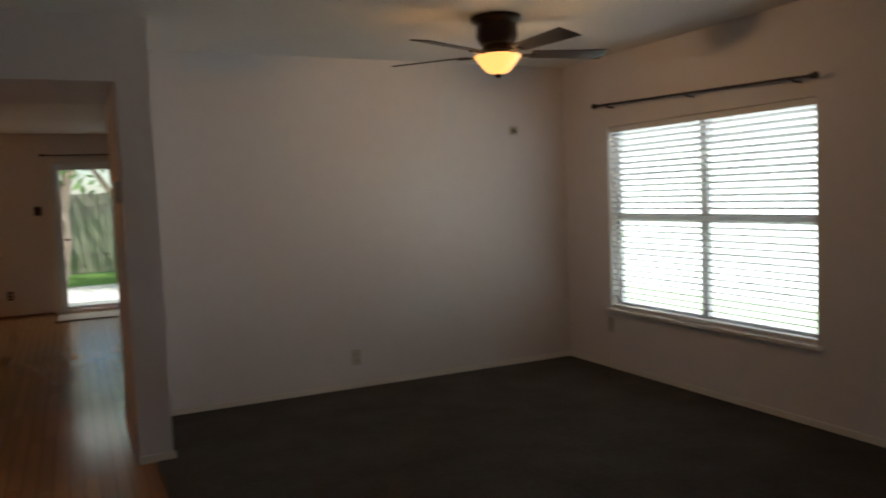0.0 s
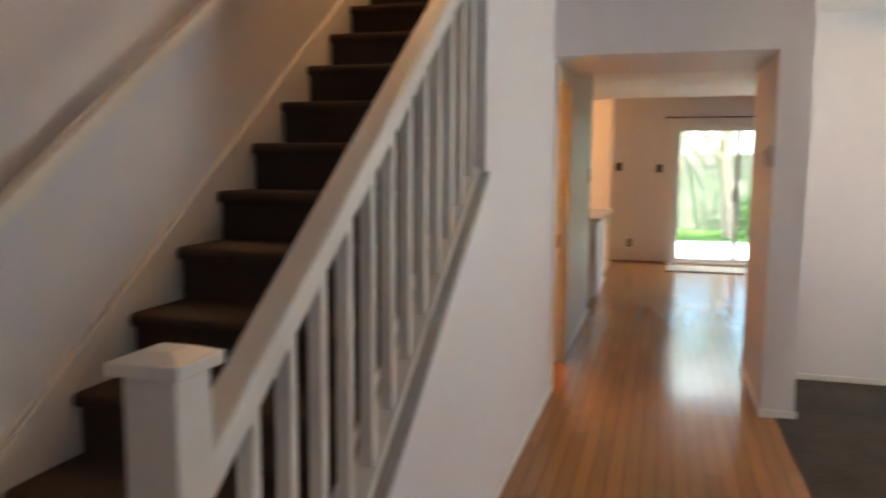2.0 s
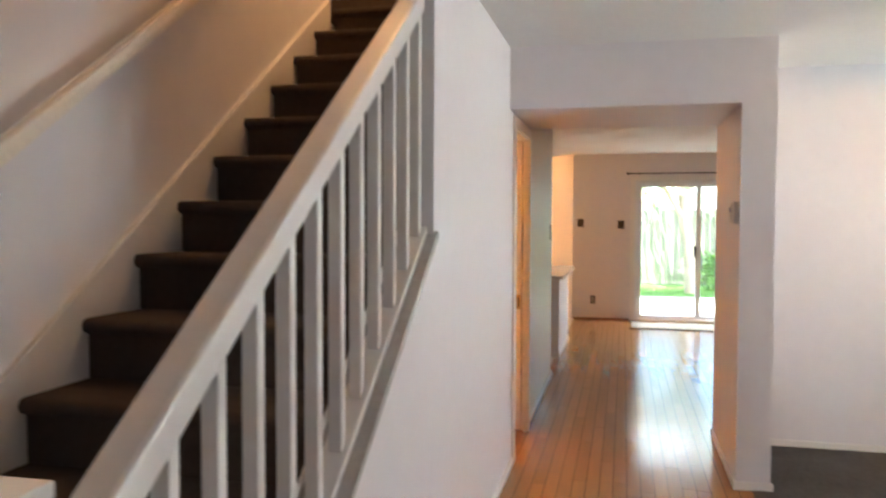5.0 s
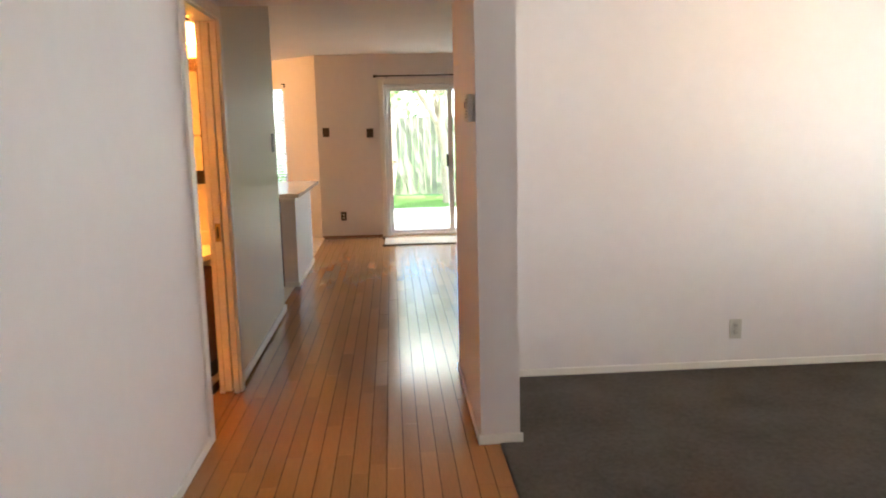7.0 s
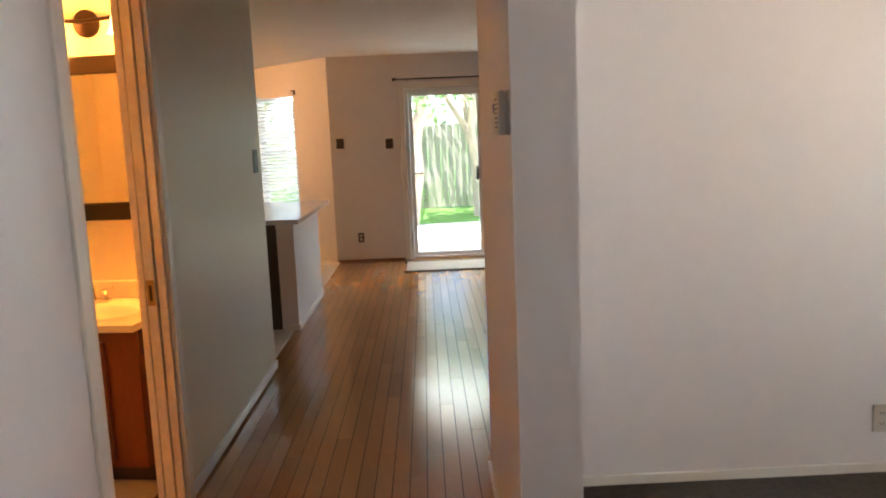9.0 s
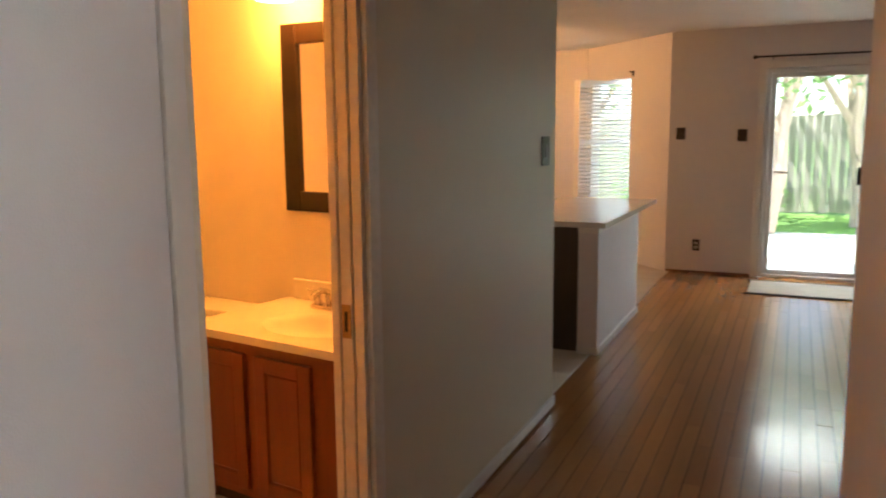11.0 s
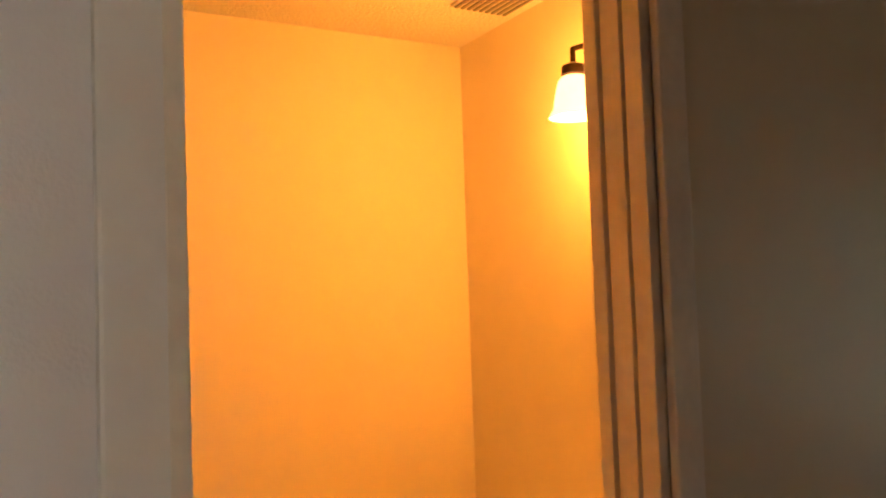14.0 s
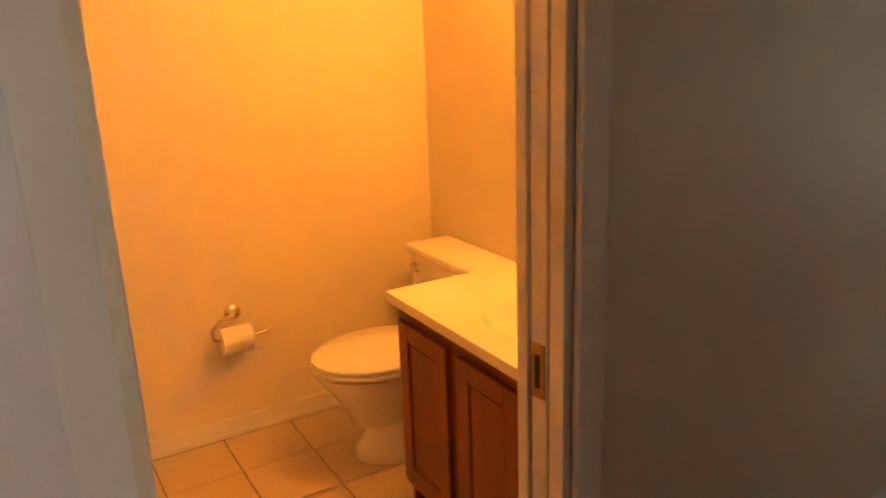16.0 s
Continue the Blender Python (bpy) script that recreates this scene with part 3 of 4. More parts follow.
plate("light_switch", (0.0, 6.57, 1.352), 90, DARK_PLATE, "dark metal rocker switch plate on the hall wall", "rocker", 0.12, 0.14, GREY_PLASTIC)
plate("wall_outlet", (XL, 4.30, 0.35), -90, PLASTIC, "off-white outlet under the living room window", "outlet")

thermo = thing("thermostat", (1.2565, 4.080, 1.50), "off-white slotted wall thermostat with a keypad cover", "thermostat")
part("base", softbox(1.248, 1.2565, 3.980, 4.210, 1.445, 1.565, 0.004), PLASTIC, thermo)
part("body", softbox(1.226, 1.2475, 3.985, 4.095, 1.445, 1.565, 0.008), PLASTIC, thermo, "slotted off-white casing", True)
for i in range(7):
    part("vent_slot", boxes((1.2245, 1.2257, 4.005, 4.075, 1.465 + i * 0.0125, 1.470 + i * 0.0125)), BLACK, thermo)
pad = part("keypad_cover", softbox(1.230, 1.2475, 4.096, 4.195, 1.45, 1.545, 0.006), PLASTIC, thermo, "white keypad cover", True)
part("display", boxes((1.2285, 1.2297, 4.120, 4.170, 1.51, 1.535)), VIOLET, pad, "small violet display")
sensor = thing("wall_sensor", (4.28, YB_LR, 1.885), "small grey sensor bracket high on the wall", "sensor")
part("plate", softbox(4.245, 4.315, YB_LR - 0.012, YB_LR - 0.0005, 1.885, 1.955), PLASTIC, sensor)
part("knuckle", tube(bmesh.new(), (4.28, YB_LR - 0.0125, 1.92), (4.265, YB_LR - 0.06, 1.905), 0.02, 0.012), GREY_PLASTIC, sensor, smooth=True)

# ---- ceiling fan ----
FX, FY, FZ = 3.30, 3.40, H
fan = thing("ceiling_fan", (FX, FY, FZ), "dark bronze ceiling fan with walnut blades and lit amber bowl", "ceiling fan")
part("motor_housing", lathe([(0.145, 0), (0.148, -0.02), (0.118, -0.045), (0.122, -0.115), (0.10, -0.155), (0.07, -0.165)], (FX, FY, FZ - 0.0005)), BRONZE, fan, smooth=True)
part("rotor", lathe([(0.085, -0.1655), (0.09, -0.18), (0.085, -0.196), (0.05, -0.204)], (FX, FY, FZ)), BRONZE, fan, smooth=True)
part("light_fitter", lathe([(0.05, -0.2045), (0.07, -0.21), (0.075, -0.216), (0.05, -0.218)], (FX, FY, FZ)), BRONZE, fan, smooth=True)
bowl = part("glass_bowl", lathe([(0.132, -0.2210), (0.138, -0.2280), (0.118, -0.2510), (0.092, -0.2860), (0.065, -0.3160), (0.02, -0.3260), (0.015, -0.3200), (0.06, -0.3100), (0.087, -0.2820), (0.113, -0.2480), (0.130, -0.2240)], (FX, FY, FZ)), FAN_SHADE, fan, "amber glass bowl, lit", True)
bowl.visible_shadow = False
part("finial", lathe([(0.004, -0.3265), (0.026, -0.3300), (0.022, -0.3400), (0.008, -0.3500)], (FX, FY, FZ)), BRONZE, bowl, smooth=True)
for k in range(5):
    a = radians(58 + 72 * k)
    m = Matrix.Translation((FX, FY, FZ - 0.212)) @ Matrix.Rotation(a, 4, "Z") @ Matrix.Rotation(radians(-11), 4, "X")
    bm = softbox(0.20, 0.66, -0.066, 0.066, -0.004, 0.004, 0.003)
    for v in bm.verts:
        v.co.y *= 0.78 + 0.32 * (v.co.x - 0.2) / 0.46
    bm.transform(m)
    bl = part("blade", bm, BLADE, fan)
    arm = boxes((0.08, 0.24, -0.018, 0.018, -0.011, -0.0045))
    arm.transform(m)
    part("blade_iron", soft(arm, 0.002), BRONZE, bl)

# ---- bathroom ----
VX, VY, VZ = -1.0, 5.14, 0.725
van = thing("bathroom_vanity", (-0.57, 5.5, 0), "red-brown wooden vanity cabinet with raised panel doors", "vanity", frame_m=BATH)
part("carcass", soft(boxes((VX + 0.042, -0.215, VY + 0.045, BY - 0.001, 0.09, VZ - 0.14)), 0.002), CABINET, van)
part("side_panel", soft(boxes((VX + 0.025, VX + 0.0415, VY + 0.045, BY - 0.001, 0.001, VZ - 0.032)), 0.002), CABINET, van)
part("toe_kick", boxes((VX + 0.025, -0.215, VY + 0.10, BY - 0.001, 0.001, 0.0895)), DARK_WOOD, van)
part("face_frame", soft(boxes((VX + 0.022, -0.215, VY + 0.028, VY + 0.0445, 0.09, VZ - 0.032)), 0.002), CABINET, van)
dw = 0.27
for x0 in (VX + 0.047, VX + 0.047 + dw + 0.055):
    z0, z1 = 0.125, VZ - 0.075
    d = part("cabinet_door", soft(boxes((x0, x0 + 0.055, VY + 0.010, VY + 0.0275, z0, z1), (x0 + dw - 0.055, x0 + dw, VY + 0.010, VY + 0.0275, z0, z1), (x0 + 0.055, x0 + dw - 0.055, VY + 0.010, VY + 0.0275, z0, z0 + 0.055), (x0 + 0.055, x0 + dw - 0.055, VY + 0.010, VY + 0.0275, z1 - 0.055, z1)), 0.004), CABINET, van)
    part("raised_panel", soft(boxes((x0 + 0.0555, x0 + dw - 0.0555, VY + 0.016, VY + 0.027, z0 + 0.0555, z1 - 0.0555)), 0.009, 1), CABINET, d)

top = thing("bathroom_sink", (-0.57, 5.5, VZ), "cream cultured marble sink top with an oval basin", "sink", frame_m=BATH)


def basin_top():
    """The slab with an oval bowl sunk into it."""
    bm = bmesh.new()
    x0, x1, y0, y1, cx, cy, rx, ry = VX, -0.215, VY, BY - 0.001, -0.55, 5.395, 0.22, 0.16
    n = 48
    rings = []
    for r, z in ((1.06, 0), (1.0, -0.004), (0.93, -0.022), (0.8, -0.06), (0.55, -0.095), (0.2, -0.105)):
        rings.append([bm.verts.new((cx + rx * r * math.cos(2 * math.pi * i / n), cy + ry * r * math.sin(2 * math.pi * i / n), VZ + z)) for i in range(n)])
    outer = []
    for i in range(n):
        c, s = math.cos(2 * math.pi * i / n), math.sin(2 * math.pi * i / n)
        k = min((x1 - cx) / c if c > 1e-6 else ((x0 - cx) / c if c < -1e-6 else 9), (y1 - cy) / s if s > 1e-6 else ((y0 - cy) / s if s < -1e-6 else 9))
        outer.append([cx + k * c, cy + k * s])
    for px, py in ((x0, y0), (x1, y0), (x1, y1), (x0, y1)):
        j = min(range(n), key=lambda i: (outer[i][0] - px) ** 2 + (outer[i][1] - py) ** 2)
        outer[j] = [px, py]
    edge = [bm.verts.new((x, y, VZ)) for x, y in outer]
    low = [bm.verts.new((x, y, VZ - 0.03)) for x, y in outer]
    for a, b in [(low, edge), (edge, rings[0])] + list(zip(rings, rings[1:])):
        for i in range(n):
            j = (i + 1) % n
            bm.faces.new((a[i], a[j], b[j], b[i]))
    bm.faces.new(rings[-1])
    bmesh.ops.recalc_face_normals(bm, faces=list(bm.faces))
    return bm


part("slab", basin_top(), MARBLE, top, smooth=True)
part("backsplash", softbox(VX + 0.05, -0.215, BY - 0.021, BY - 0.0005, VZ + 0.0005, VZ + 0.09, 0.005), MARBLE, top)
part("drain", lathe([(0.02, 0), (0.02, 0.004), (0.01, 0.005)], (-0.55, 5.395, VZ - 0.1045), 16), CHROME, top)

tap = thing("basin_faucet", (-0.665, 5.61, VZ), "brushed nickel two-handle basin faucet", "faucet", frame_m=BATH)
TPX = -0.665
part("base", softbox(TPX - 0.08, TPX + 0.08, 5.585, 5.640, VZ + 0.0005, VZ + 0.022, 0.008), CHROME, tap, smooth=True)
part("spout", swept([(TPX, 5.615, VZ + 0.022), (TPX, 5.610, VZ + 0.075), (TPX, 5.570, VZ + 0.09), (TPX, 5.510, VZ + 0.07)], 0.013), CHROME, tap, smooth=True)
for x, way in ((TPX - 0.058, -0.05), (TPX + 0.058, 0.05)):
    h = part("handle", lathe([(0.018, 0.0225), (0.014, 0.045), (0.019, 0.062), (0.01, 0.068)], (x, 5.612, VZ), 16), CHROME, tap, smooth=True)
    part("lever", swept([(x, 5.612, VZ + 0.066), (x + way, 5.605, VZ + 0.078)], 0.0065), CHROME, h, smooth=True)

mir = thing("wall_mirror", (-0.62, BY, 1.115), "mirror in a wide black-brown wooden frame", "mirror", frame_m=BATH)
MX0, MX1, MZ0, MZ1 = -0.966, -0.28, 1.115, 1.896
fw = 0.085
part("frame", soft(boxes((MX0, MX0 + fw, BY - 0.03, BY - 0.0005, MZ0, MZ1), (MX1 - fw, MX1, BY - 0.03, BY - 0.0005, MZ0, MZ1), (MX0 + fw, MX1 - fw, BY - 0.03, BY - 0.0005, MZ0, MZ0 + fw), (MX0 + fw, MX1 - fw, BY - 0.03, BY - 0.0005, MZ1 - fw, MZ1)), 0.006), FRAME, mir)
part("glass", boxes((MX0 + fw, MX1 - fw, BY - 0.014, BY - 0.0005, MZ0 + fw, MZ1 - fw)), MIRROR, mir, "silvered mirror glass")

vl = thing("vanity_light", (-0.62, BY, 2.105), "bronze two-light wall lamp with lit frosted bell shades", "wall lamp", frame_m=BATH)
part("backplate", lathe([(0.065, 0), (0.065, -0.012), (0.045, -0.022), (0.02, -0.035)], (-0.62, BY - 0.0005, 2.045), 24, axis="Y"), BRONZE, vl, smooth=True)
part("bar", swept([(-0.88, BY - 0.05, 2.085), (-0.76, BY - 0.05, 2.060), (-0.62, BY - 0.045, 2.050), (-0.48, BY - 0.05, 2.060), (-0.36, BY - 0.05, 2.085)], 0.009), BRONZE, vl, smooth=True)
for bx in (-0.88, -0.36):
    sy = BY - 0.14
    a = part("arm", swept([(bx, BY - 0.05, 2.085), (bx, BY - 0.06, 2.155), (bx, BY - 0.10, 2.185), (bx, sy, 2.170), (bx, sy, 2.125)], 0.008), BRONZE, vl, smooth=True)
    part("socket_cup", lathe([(0.012, 2.130), (0.034, 2.120), (0.036, 2.095), (0.03, 2.090)], (bx, sy, 0), 20), BRONZE, a, smooth=True)
    sh = part("bell_shade", lathe([(0.033, 2.089), (0.046, 2.075), (0.056, 2.035), (0.062, 1.995), (0.078, 1.970), (0.075, 1.970), (0.058, 1.997), (0.052, 2.035), (0.042, 2.073), (0.03, 2.085)], (bx, sy, 0)), SHADE, a, "frosted glass shade, lit", True)
    sh.visible_shadow = False

towel = thing("towel_bar", (-1.0, 3.9, 1.3), "brushed nickel towel bar on the bathroom wall", "towel bar")
part("bar", tube(bmesh.new(), (-1.45, 3.97, 1.42), (-0.95, 3.97, 1.42), 0.008), CHROME, towel, smooth=True)
for x in (-1.45, -0.95):
    part("bar_post", lathe([(0.026, 0.0005), (0.026, 0.01), (0.014, 0.02), (0.014, 0.08), (0.006, 0.088)], (x, 3.90, 1.42), 18, axis="Y"), CHROME, towel, smooth=True)

# toilet: tank against the vanity wall, bowl facing the room
TX = -1.325
wc = thing("toilet", (TX, 5.4, 0), "white porcelain toilet with closed lid beside the vanity", "toilet", frame_m=BATH)


def slab_oval(profile, cx, cy, rx, ry, cut=None):
    bm = lathe(profile, (cx, cy, 0), 36, rx, ry)
    if cut is not None:
        for v in bm.verts:
            v.co.y = min(v.co.y, cut)
    return bm


tank = part("tank", soft(boxes((TX - 0.265, TX + 0.215, BY - 0.190, BY - 0.02, 0.36, 0.637)), 0.02, 3), PORCELAIN, wc, smooth=True)
part("tank_lid", soft(boxes((TX - 0.28, TX + 0.23, BY - 0.20, BY - 0.006, 0.6375, 0.674)), 0.01, 3), PORCELAIN, tank, smooth=True)
part("flush_lever", swept([(TX - 0.22, BY - 0.191, 0.60), (TX - 0.22, BY - 0.21, 0.60), (TX - 0.165, BY - 0.215, 0.59)], 0.008), CHROME, tank, "chrome flush lever", True)
CYB = 5.26
part("bowl", slab_oval([(0.5, 0.14), (0.62, 0.20), (0.82, 0.28), (1.0, 0.335), (1.02, 0.355), (0.9, 0.36)], TX, CYB, 0.18, 0.235), PORCELAIN, wc, smooth=True)
part("pedestal", soft(joined(slab_oval([(0.62, 0.001), (0.60, 0.03), (0.47, 0.08), (0.48, 0.16), (0.6, 0.2)], TX, CYB + 0.06, 0.20, 0.28)), 0.003), PORCELAIN, wc, smooth=True)
part("neck", softbox(TX - 0.10, TX + 0.10, 5.32, 5.56, 0.10, 0.359, 0.02), PORCELAIN, wc, smooth=True)
part("seat", slab_oval([(0.98, 0.361), (1.02, 0.367), (1.02, 0.377), (0.98, 0.382)], TX, CYB, 0.187, 0.245, 5.485), PORCELAIN, wc, smooth=True)
part("lid", slab_oval([(0.97, 0.3825), (1.01, 0.388), (1.01, 0.398), (0.95, 0.406), (0.3, 0.41)], TX, CYB, 0.185, 0.243, 5.48), PORCELAIN, wc, smooth=True)

for x in (TX - 0.075, TX + 0.075):
    part("seat_hinge", softbox(x - 0.02, x + 0.02, 5.49, 5.525, 0.36, 0.40, 0.006), PORCELAIN, wc, smooth=True)

tp = thing("toilet_paper_holder", (BX, 4.860, 0.410), "nickel wall holder with a paper roll", "paper holder", frame_m=BATH)
part("rose", lathe([(0.03, 0.0005), (0.03, 0.008), (0.018, 0.016), (0.01, 0.045)], (BX, 4.870, 0.490), 18, axis="X"), CHROME, tp, smooth=True)
part("arm", swept([(BX + 0.045, 4.870, 0.490), (BX + 0.06, 4.810, 0.485), (BX + 0.06, 4.775, 0.455), (BX + 0.06, 4.780, 0.420), (BX + 0.06, 4.810, 0.410), (BX + 0.06, 4.980, 0.410), (BX + 0.06, 4.990, 0.425)], 0.006), CHROME, tp, smooth=True)
part("paper_roll", lathe([(0.02, 4.805), (0.048, 4.805), (0.048, 4.915), (0.02, 4.915)], (BX + 0.06, 0, 0.405), 28, axis="Y"), PAPER, tp, "white toilet paper roll", True)

vent = thing("ceiling_vent", (-1.22, 5.58, H), "small slotted bathroom ceiling vent", "vent", frame_m=BATH)
part("frame", soft(boxes((-1.34, -1.10, 5.45, 5.67, H - 0.012, H - 0.0005)), 0.003), PLASTIC, vent)
for i in range(9):
    part("slat", boxes((-1.33, -1.11, 5.46 + i * 0.024, 5.47 + i * 0.024, H - 0.018, H - 0.0125)), GREY_PLASTIC, vent)

# ---- kitchen peninsula ----
pen = thing("kitchen_peninsula", (-0.2, 8.5, 0), "kitchen peninsula with a white pony wall and dark cabinet end", "peninsula")
part("pony_wall", boxes((-0.143, -0.013, 7.79, 9.16, 0, 0.832)), WALL, pen, "white painted side")
part("pony_baseboard", soft(boxes((-0.0125, 0.0, 7.777, 9.16, 0, BB), (-0.143, -0.013, 7.777, 7.7895, 0, BB)), 0.004), TRIM, pen)
part("pony_cap", soft(boxes((-0.147, -0.008, 7.786, 9.165, 0.800, 0.8318)), 0.004), TRIM, pen, "narrow white cap moulding")
part("cabinet_body", softbox(-0.77, -0.1475, 7.80, 9.16, 0.09, 0.832, 0.003), DARK_WOOD, pen, "dark brown cabinet end")
part("toe_kick", boxes((-0.71, -0.144, 7.83, 9.16, 0.001, 0.0895)), DARK_WOOD, pen)
ct = thing("peninsula_counter", (-0.3, 8.5, 0.84), "pale laminate counter on the peninsula", "counter")
part("slab", softbox(-0.81, 0.03, 7.80, 9.75, 0.8325, 0.870, 0.005), COUNTER, ct)

klight = thing("kitchen_light", (-2.0, 10.7, H), "round lit kitchen ceiling light", "ceiling light")
part("pan", lathe([(0.17, 0), (0.17, -0.03), (0.155, -0.035)], (-2.0, 10.7, H - 0.0005)), PLASTIC, klight)
kd = part("diffuser", lathe([(0.155, -0.0355), (0.15, -0.07), (0.10, -0.105), (0.02, -0.12)], (-2.0, 10.7, H)), SHADE, klight, smooth=True)
kd.visible_shadow = False

# ---- outside ----
GZ = -0.12
solid("ground", boxes((-150, 150, -150, 150, GZ - 0.3, GZ)), GRASS, "green lawn", "ground")
solid("patio", softbox(-2.5, 5.5, YD + 0.2, 15.4, GZ, -0.04, 0.01), CONCRETE, "pale concrete patio", "patio")


# board added outside the east window; its own glow stands for bright daylight
GLOW = material("glowing_board", (0.8, 0.8, 0.8), 0.9, vary=0.02, emit=(0.90, 0.95, 1.0), strength=0.85)
solid("backdrop", boxes((9.0, 9.1, -6, 14, GZ, 9)), GLOW, "added glowing board that stands for daylight beyond the window", "backdrop")


def leaves(name, centre, radius, count, size, mat, parent, seed, squash=0.75):
    """A crown of separate small leaf blades in uneven clumps."""
    rng = np.random.default_rng(seed)
    clumps = rng.normal(size=(26, 3))
    clumps /= np.linalg.norm(clumps, axis=1)[:, None]
    clumps *= rng.uniform(0.35, 1.0, (26, 1)) * radius
    c = clumps[rng.integers(0, 26, count)] + rng.normal(scale=radius * 0.2, size=(count, 3))
    c[:, 2] *= squash
    c += np.array(centre)
    a = rng.normal(size=(count, 3))
    a /= np.linalg.norm(a, axis=1)[:, None]
    b = np.cross(a, rng.normal(size=(count, 3)))
    b /= np.linalg.norm(b, axis=1)[:, None]
    s = rng.uniform(0.6, 1.3, (count, 1)) * size
    v = np.stack([c - a * s, c + b * s * 0.45, c + a * s, c - b * s * 0.45], 1).reshape(-1, 3)
    v -= np.array(root_place(parent))
    me = bpy.data.meshes.new(name)
    me.from_pydata(v.tolist(), [], [(4 * i, 4 * i + 1, 4 * i + 2, 4 * i + 3) for i in range(count)])
    me.materials.append(mat)
    ob = new(name, me)
    ob.parent = parent
    return ob


def tree(place, height, radius, seed, label, lean=0.0, mat=LEAF, count=3400):
    rng = random.Random(seed)
    t = thing("tree", (*place, GZ), label, "tree")
    x, y = place
    pts, r = [], 0.15
    for i in range(7):
        pts.append(Vector((x + lean * i * 0.12 + rng.uniform(-0.06, 0.06), y + rng.uniform(-0.06, 0.06), GZ - 0.02 + i * height * 0.1)))
    bm = bmesh.new()
    for i, (p, q) in enumerate(zip(pts, pts[1:])):
        tube(bm, p, q, r * (1 - i * 0.09), r * (1 - (i + 1) * 0.09), 12)
    part("trunk", bm, BARK, t, smooth=True)
    for k in range(6):
        a = rng.uniform(0, 6.28)
        p = pts[3 + k % 4]
        mid = p + Vector((math.cos(a) * 0.5, math.sin(a) * 0.5, height * 0.14))
        end = mid + Vector((math.cos(a) * radius * 0.6, math.sin(a) * radius * 0.6, height * 0.12))
        bm = tube(bmesh.new(), p, mid, 0.07, 0.05, 8)
        tube(bm, mid, end, 0.05, 0.015, 8)
        part("limb", bm, BARK, t, smooth=True)
    leaves("crown", (x + lean * 0.8, y, GZ + height * 0.72), radius, count, 0.10, mat, t, seed)
    return t


tree((0.75, 15.2), 5.0, 2.0, 3, "pale-barked garden tree with light green leaves", 0.5)
tree((2.1, 17.2), 5.5, 2.2, 5, "slender garden tree with light green leaves", -0.3)
tree((-2.4, 16.6), 5.6, 2.3, 8, "leafy garden tree beyond the nook window", 0.2)
tree((4.6, 16.4), 5.4, 2.3, 11, "leafy garden tree near the fence", -0.2)
tree((0.4, 20.8), 7.5, 3.2, 17, "tall dark green tree behind the fence", 0.1, LEAF_DARK, 4200)
tree((-3.4, 21.5), 8.0, 3.4, 19, "tall dark green tree behind the fence", 0.1, LEAF_DARK, 4200)
tree((4.0, 21.2), 7.8, 3.4, 23, "tall dark green tree behind the fence", 0.1, LEAF_DARK, 4200)

for i, (x, y) in enumerate(((0.2, 18.5), (2.9, 18.2), (-1.4, 18.4), (4.4, 18.5))):
    b = thing("shrub", (x, y, GZ), "dense green garden shrub by the fence", "shrub", "garden shrubs")
    leaves("foliage", (x, y, GZ + 0.40), 0.6, 900, 0.07, LEAF, b, 40 + i, 0.85)

fence = thing("garden_fence", (1, 19.2, GZ), "weathered vertical board garden fence", "fence")
fb = mesh_of("board", softbox(-0.068, 0.068, -0.01, 0.01, 0, 1.85, 0.004), FENCE)
for i in range(96):
    o = new("board", fb)
    o.parent = fence
    o.matrix_basis = pose(-7.8 + i * 0.145, random.uniform(-0.004, 0.004), 0.03 + random.uniform(-0.015, 0.015))
for z in (0.4, 1.5):
    part("rail", boxes((-7.2, 7.2, 19.212, 19.25, GZ + z, GZ + z + 0.09)), FENCE, fence)


# ---- floor pieces ----
def plank_meshes():
    out = []
    for length in (0.45, 0.6, 0.8, 1.0, 1.25):
        bm = boxes((-0.0351, 0.0351, -length / 2 + 0.001, length / 2 - 0.001, -0.008, 0.0))
        out.append((length, mesh_of("plank", bm, OAK)))
    return out


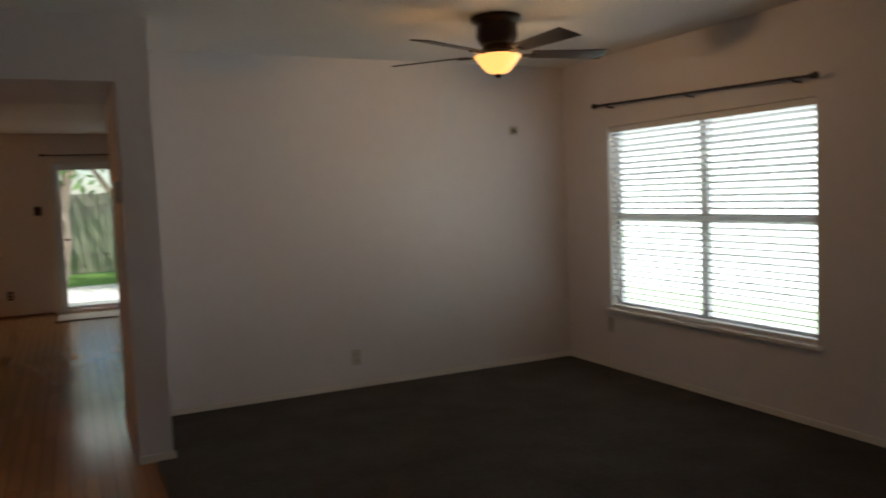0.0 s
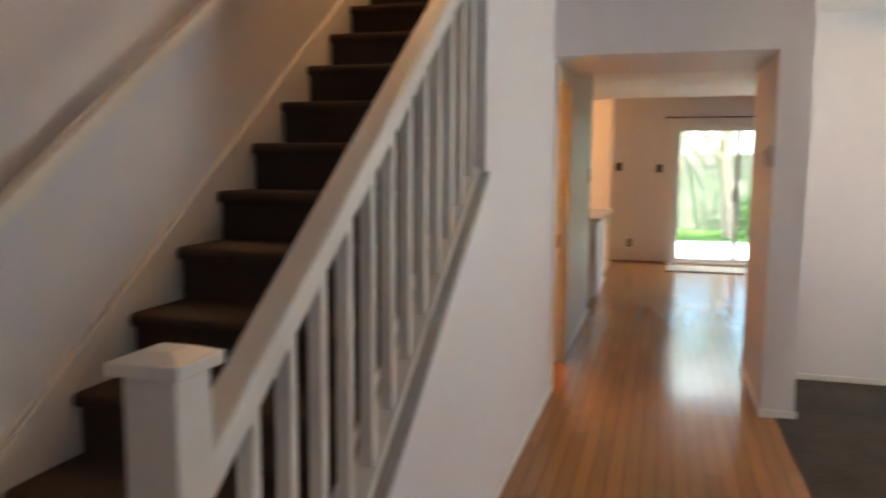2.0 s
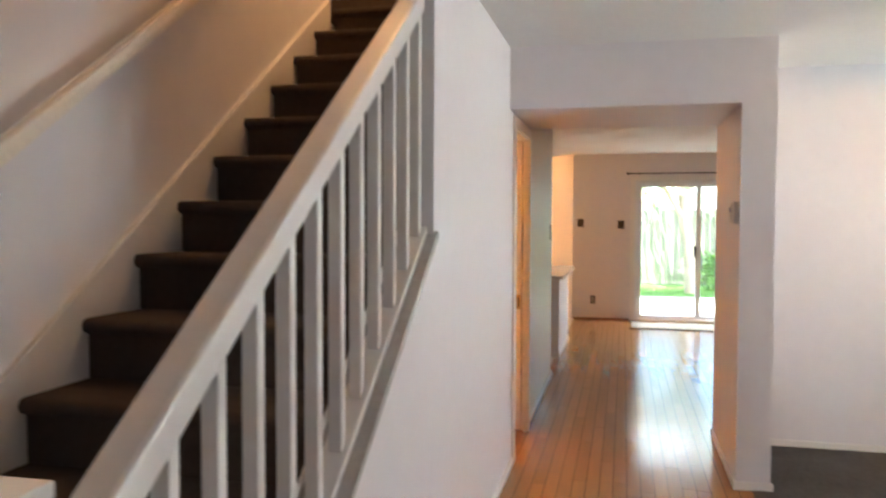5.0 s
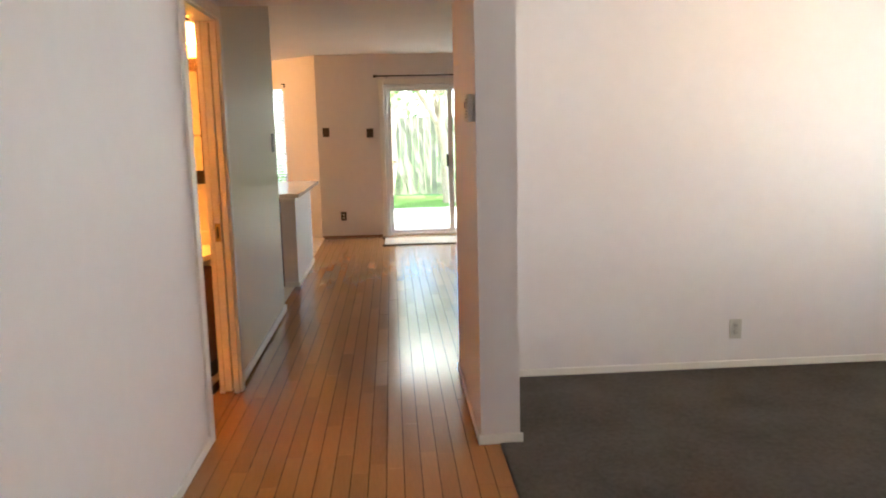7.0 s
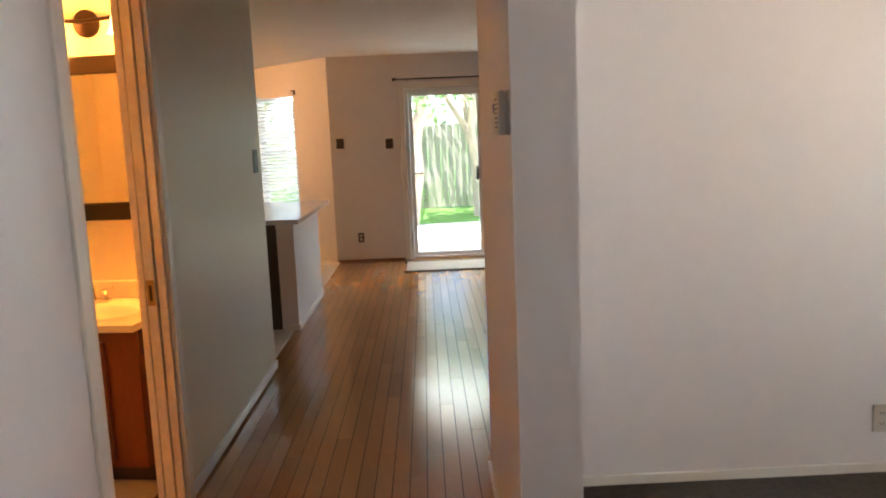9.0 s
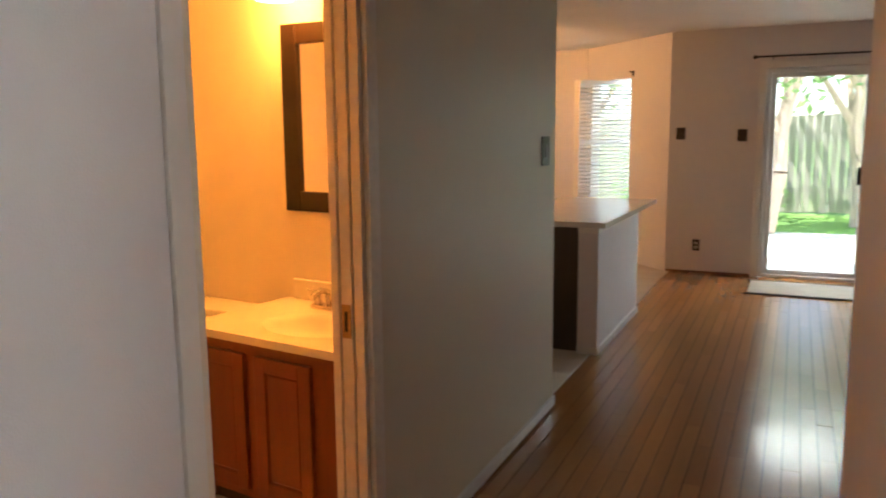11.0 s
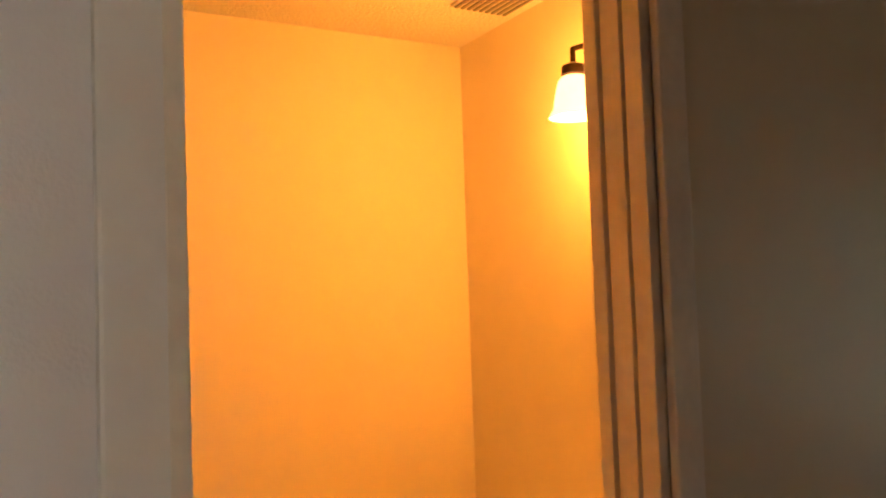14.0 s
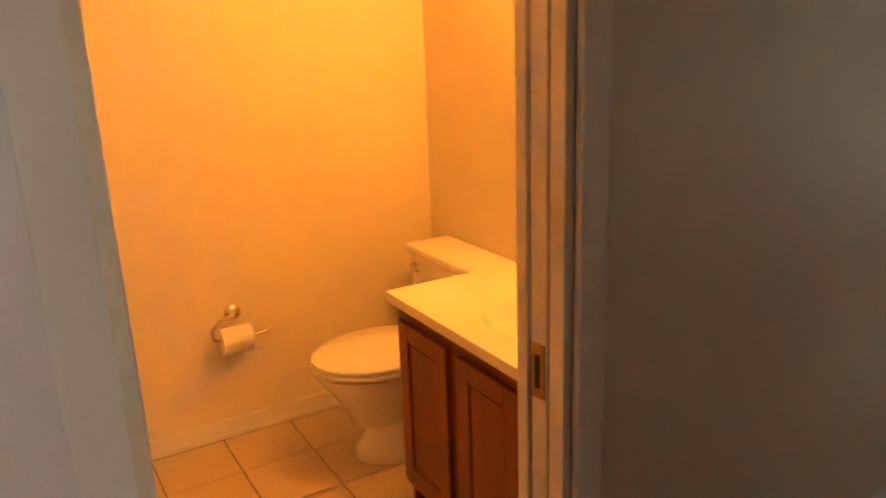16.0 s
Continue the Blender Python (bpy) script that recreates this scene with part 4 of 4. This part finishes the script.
def lay_planks():
    rng = random.Random(4)
    kinds = plank_meshes()
    near, far = [], []
    x = -0.09 - 12 * 0.0735
    while x < XL - 0.04:
        lo = 5.06 if x > 1.36 else YF
        hi = 0.36 if x < -0.10 else 4.93 if x < -0.05 else YD
        y = lo - rng.uniform(0, 0.4)
        while y < hi - 0.02:
            length, me = kinds[rng.randrange(5)]
            a, b = max(y, lo), min(y + length, hi)
            y += length
            if b - a < 0.02:
                continue
            whole = b - a > length - 0.001
            (near if whole and -0.1 < x < 1.42 and 1.2 < a < 8.6 else far).append((x, (a + b) / 2, b - a, me))
        x += 0.0735
    near.sort(key=lambda r: abs(r[1] - 4.6))
    far += near[300:]
    for x, c, length, me in near[:300]:
        o = new("plank", me)
        o.parent = floor
        o.matrix_basis = pose(x, c, rng.uniform(-0.0006, 0.0006), rng.uniform(-0.06, 0.06), rng.uniform(-0.5, 0.5), rng.choice((0, 180)))
    v, f = [], []
    for x, c, length, me in far:
        k = len(v)
        a, b, h = 0.0351, length / 2 - 0.001, rng.uniform(-0.0006, 0.0006)
        for s, z in ((0, h - 0.006), (0, h)):
            v += [(x - a + s, c - b + s, z), (x + a - s, c - b + s, z), (x + a - s, c + b - s, z), (x - a + s, c + b - s, z)]
        for i in range(4):
            j = (i + 1) % 4
            f.append((k + i, k + j, k + 4 + j, k + 4 + i))
        f.append((k + 4, k + 5, k + 6, k + 7))
    me = bpy.data.meshes.new("planks")
    me.from_pydata(v, [], f)
    me.materials.append(OAK)
    o = new("planks", me)
    o.parent = floor
    tagged(o, "oak strip floor boards", kind="stuff")


lay_planks()


def lay_tiles(parent_name, x0, x1, y0, y1, size, ox, oy, mat, gap=0.005):
    parent = bpy.data.objects[parent_name]
    bm = boxes((-size / 2 + gap / 2, size / 2 - gap / 2, -size / 2 + gap / 2, size / 2 - gap / 2, -0.008, 0.0))
    bmesh.ops.bevel(bm, geom=[e for e in bm.edges if all(v.co.z > -0.001 for v in e.verts)], offset=0.002, segments=1, affect="EDGES")
    me = mesh_of("tile", bm, mat)
    for i in range(math.floor((x0 - ox) / size), math.ceil((x1 - ox) / size)):
        for j in range(math.floor((y0 - oy) / size), math.ceil((y1 - oy) / size)):
            a, b = ox + i * size, oy + j * size
            w = min(a + size, x1) - max(a, x0)
            d = min(b + size, y1) - max(b, y0)
            if w < 0.02 or d < 0.02:
                continue
            o = new("tile", me)
            o.parent = parent
            o.matrix_basis = Matrix.LocRotScale(((max(a, x0) + min(a + size, x1)) / 2, (max(b, y0) + min(b + size, y1)) / 2, random.uniform(-0.0005, 0.0005)), None, (w / size, d / size, 1))


lay_tiles("bath_floor", BX, -0.16, 3.78, BY, 0.262, -1.472, 5.04, TILE)
lay_tiles("kitchen_floor", -3.0, -0.053, 6.02, 12.28, 0.33, -0.053, 6.02, KTILE)
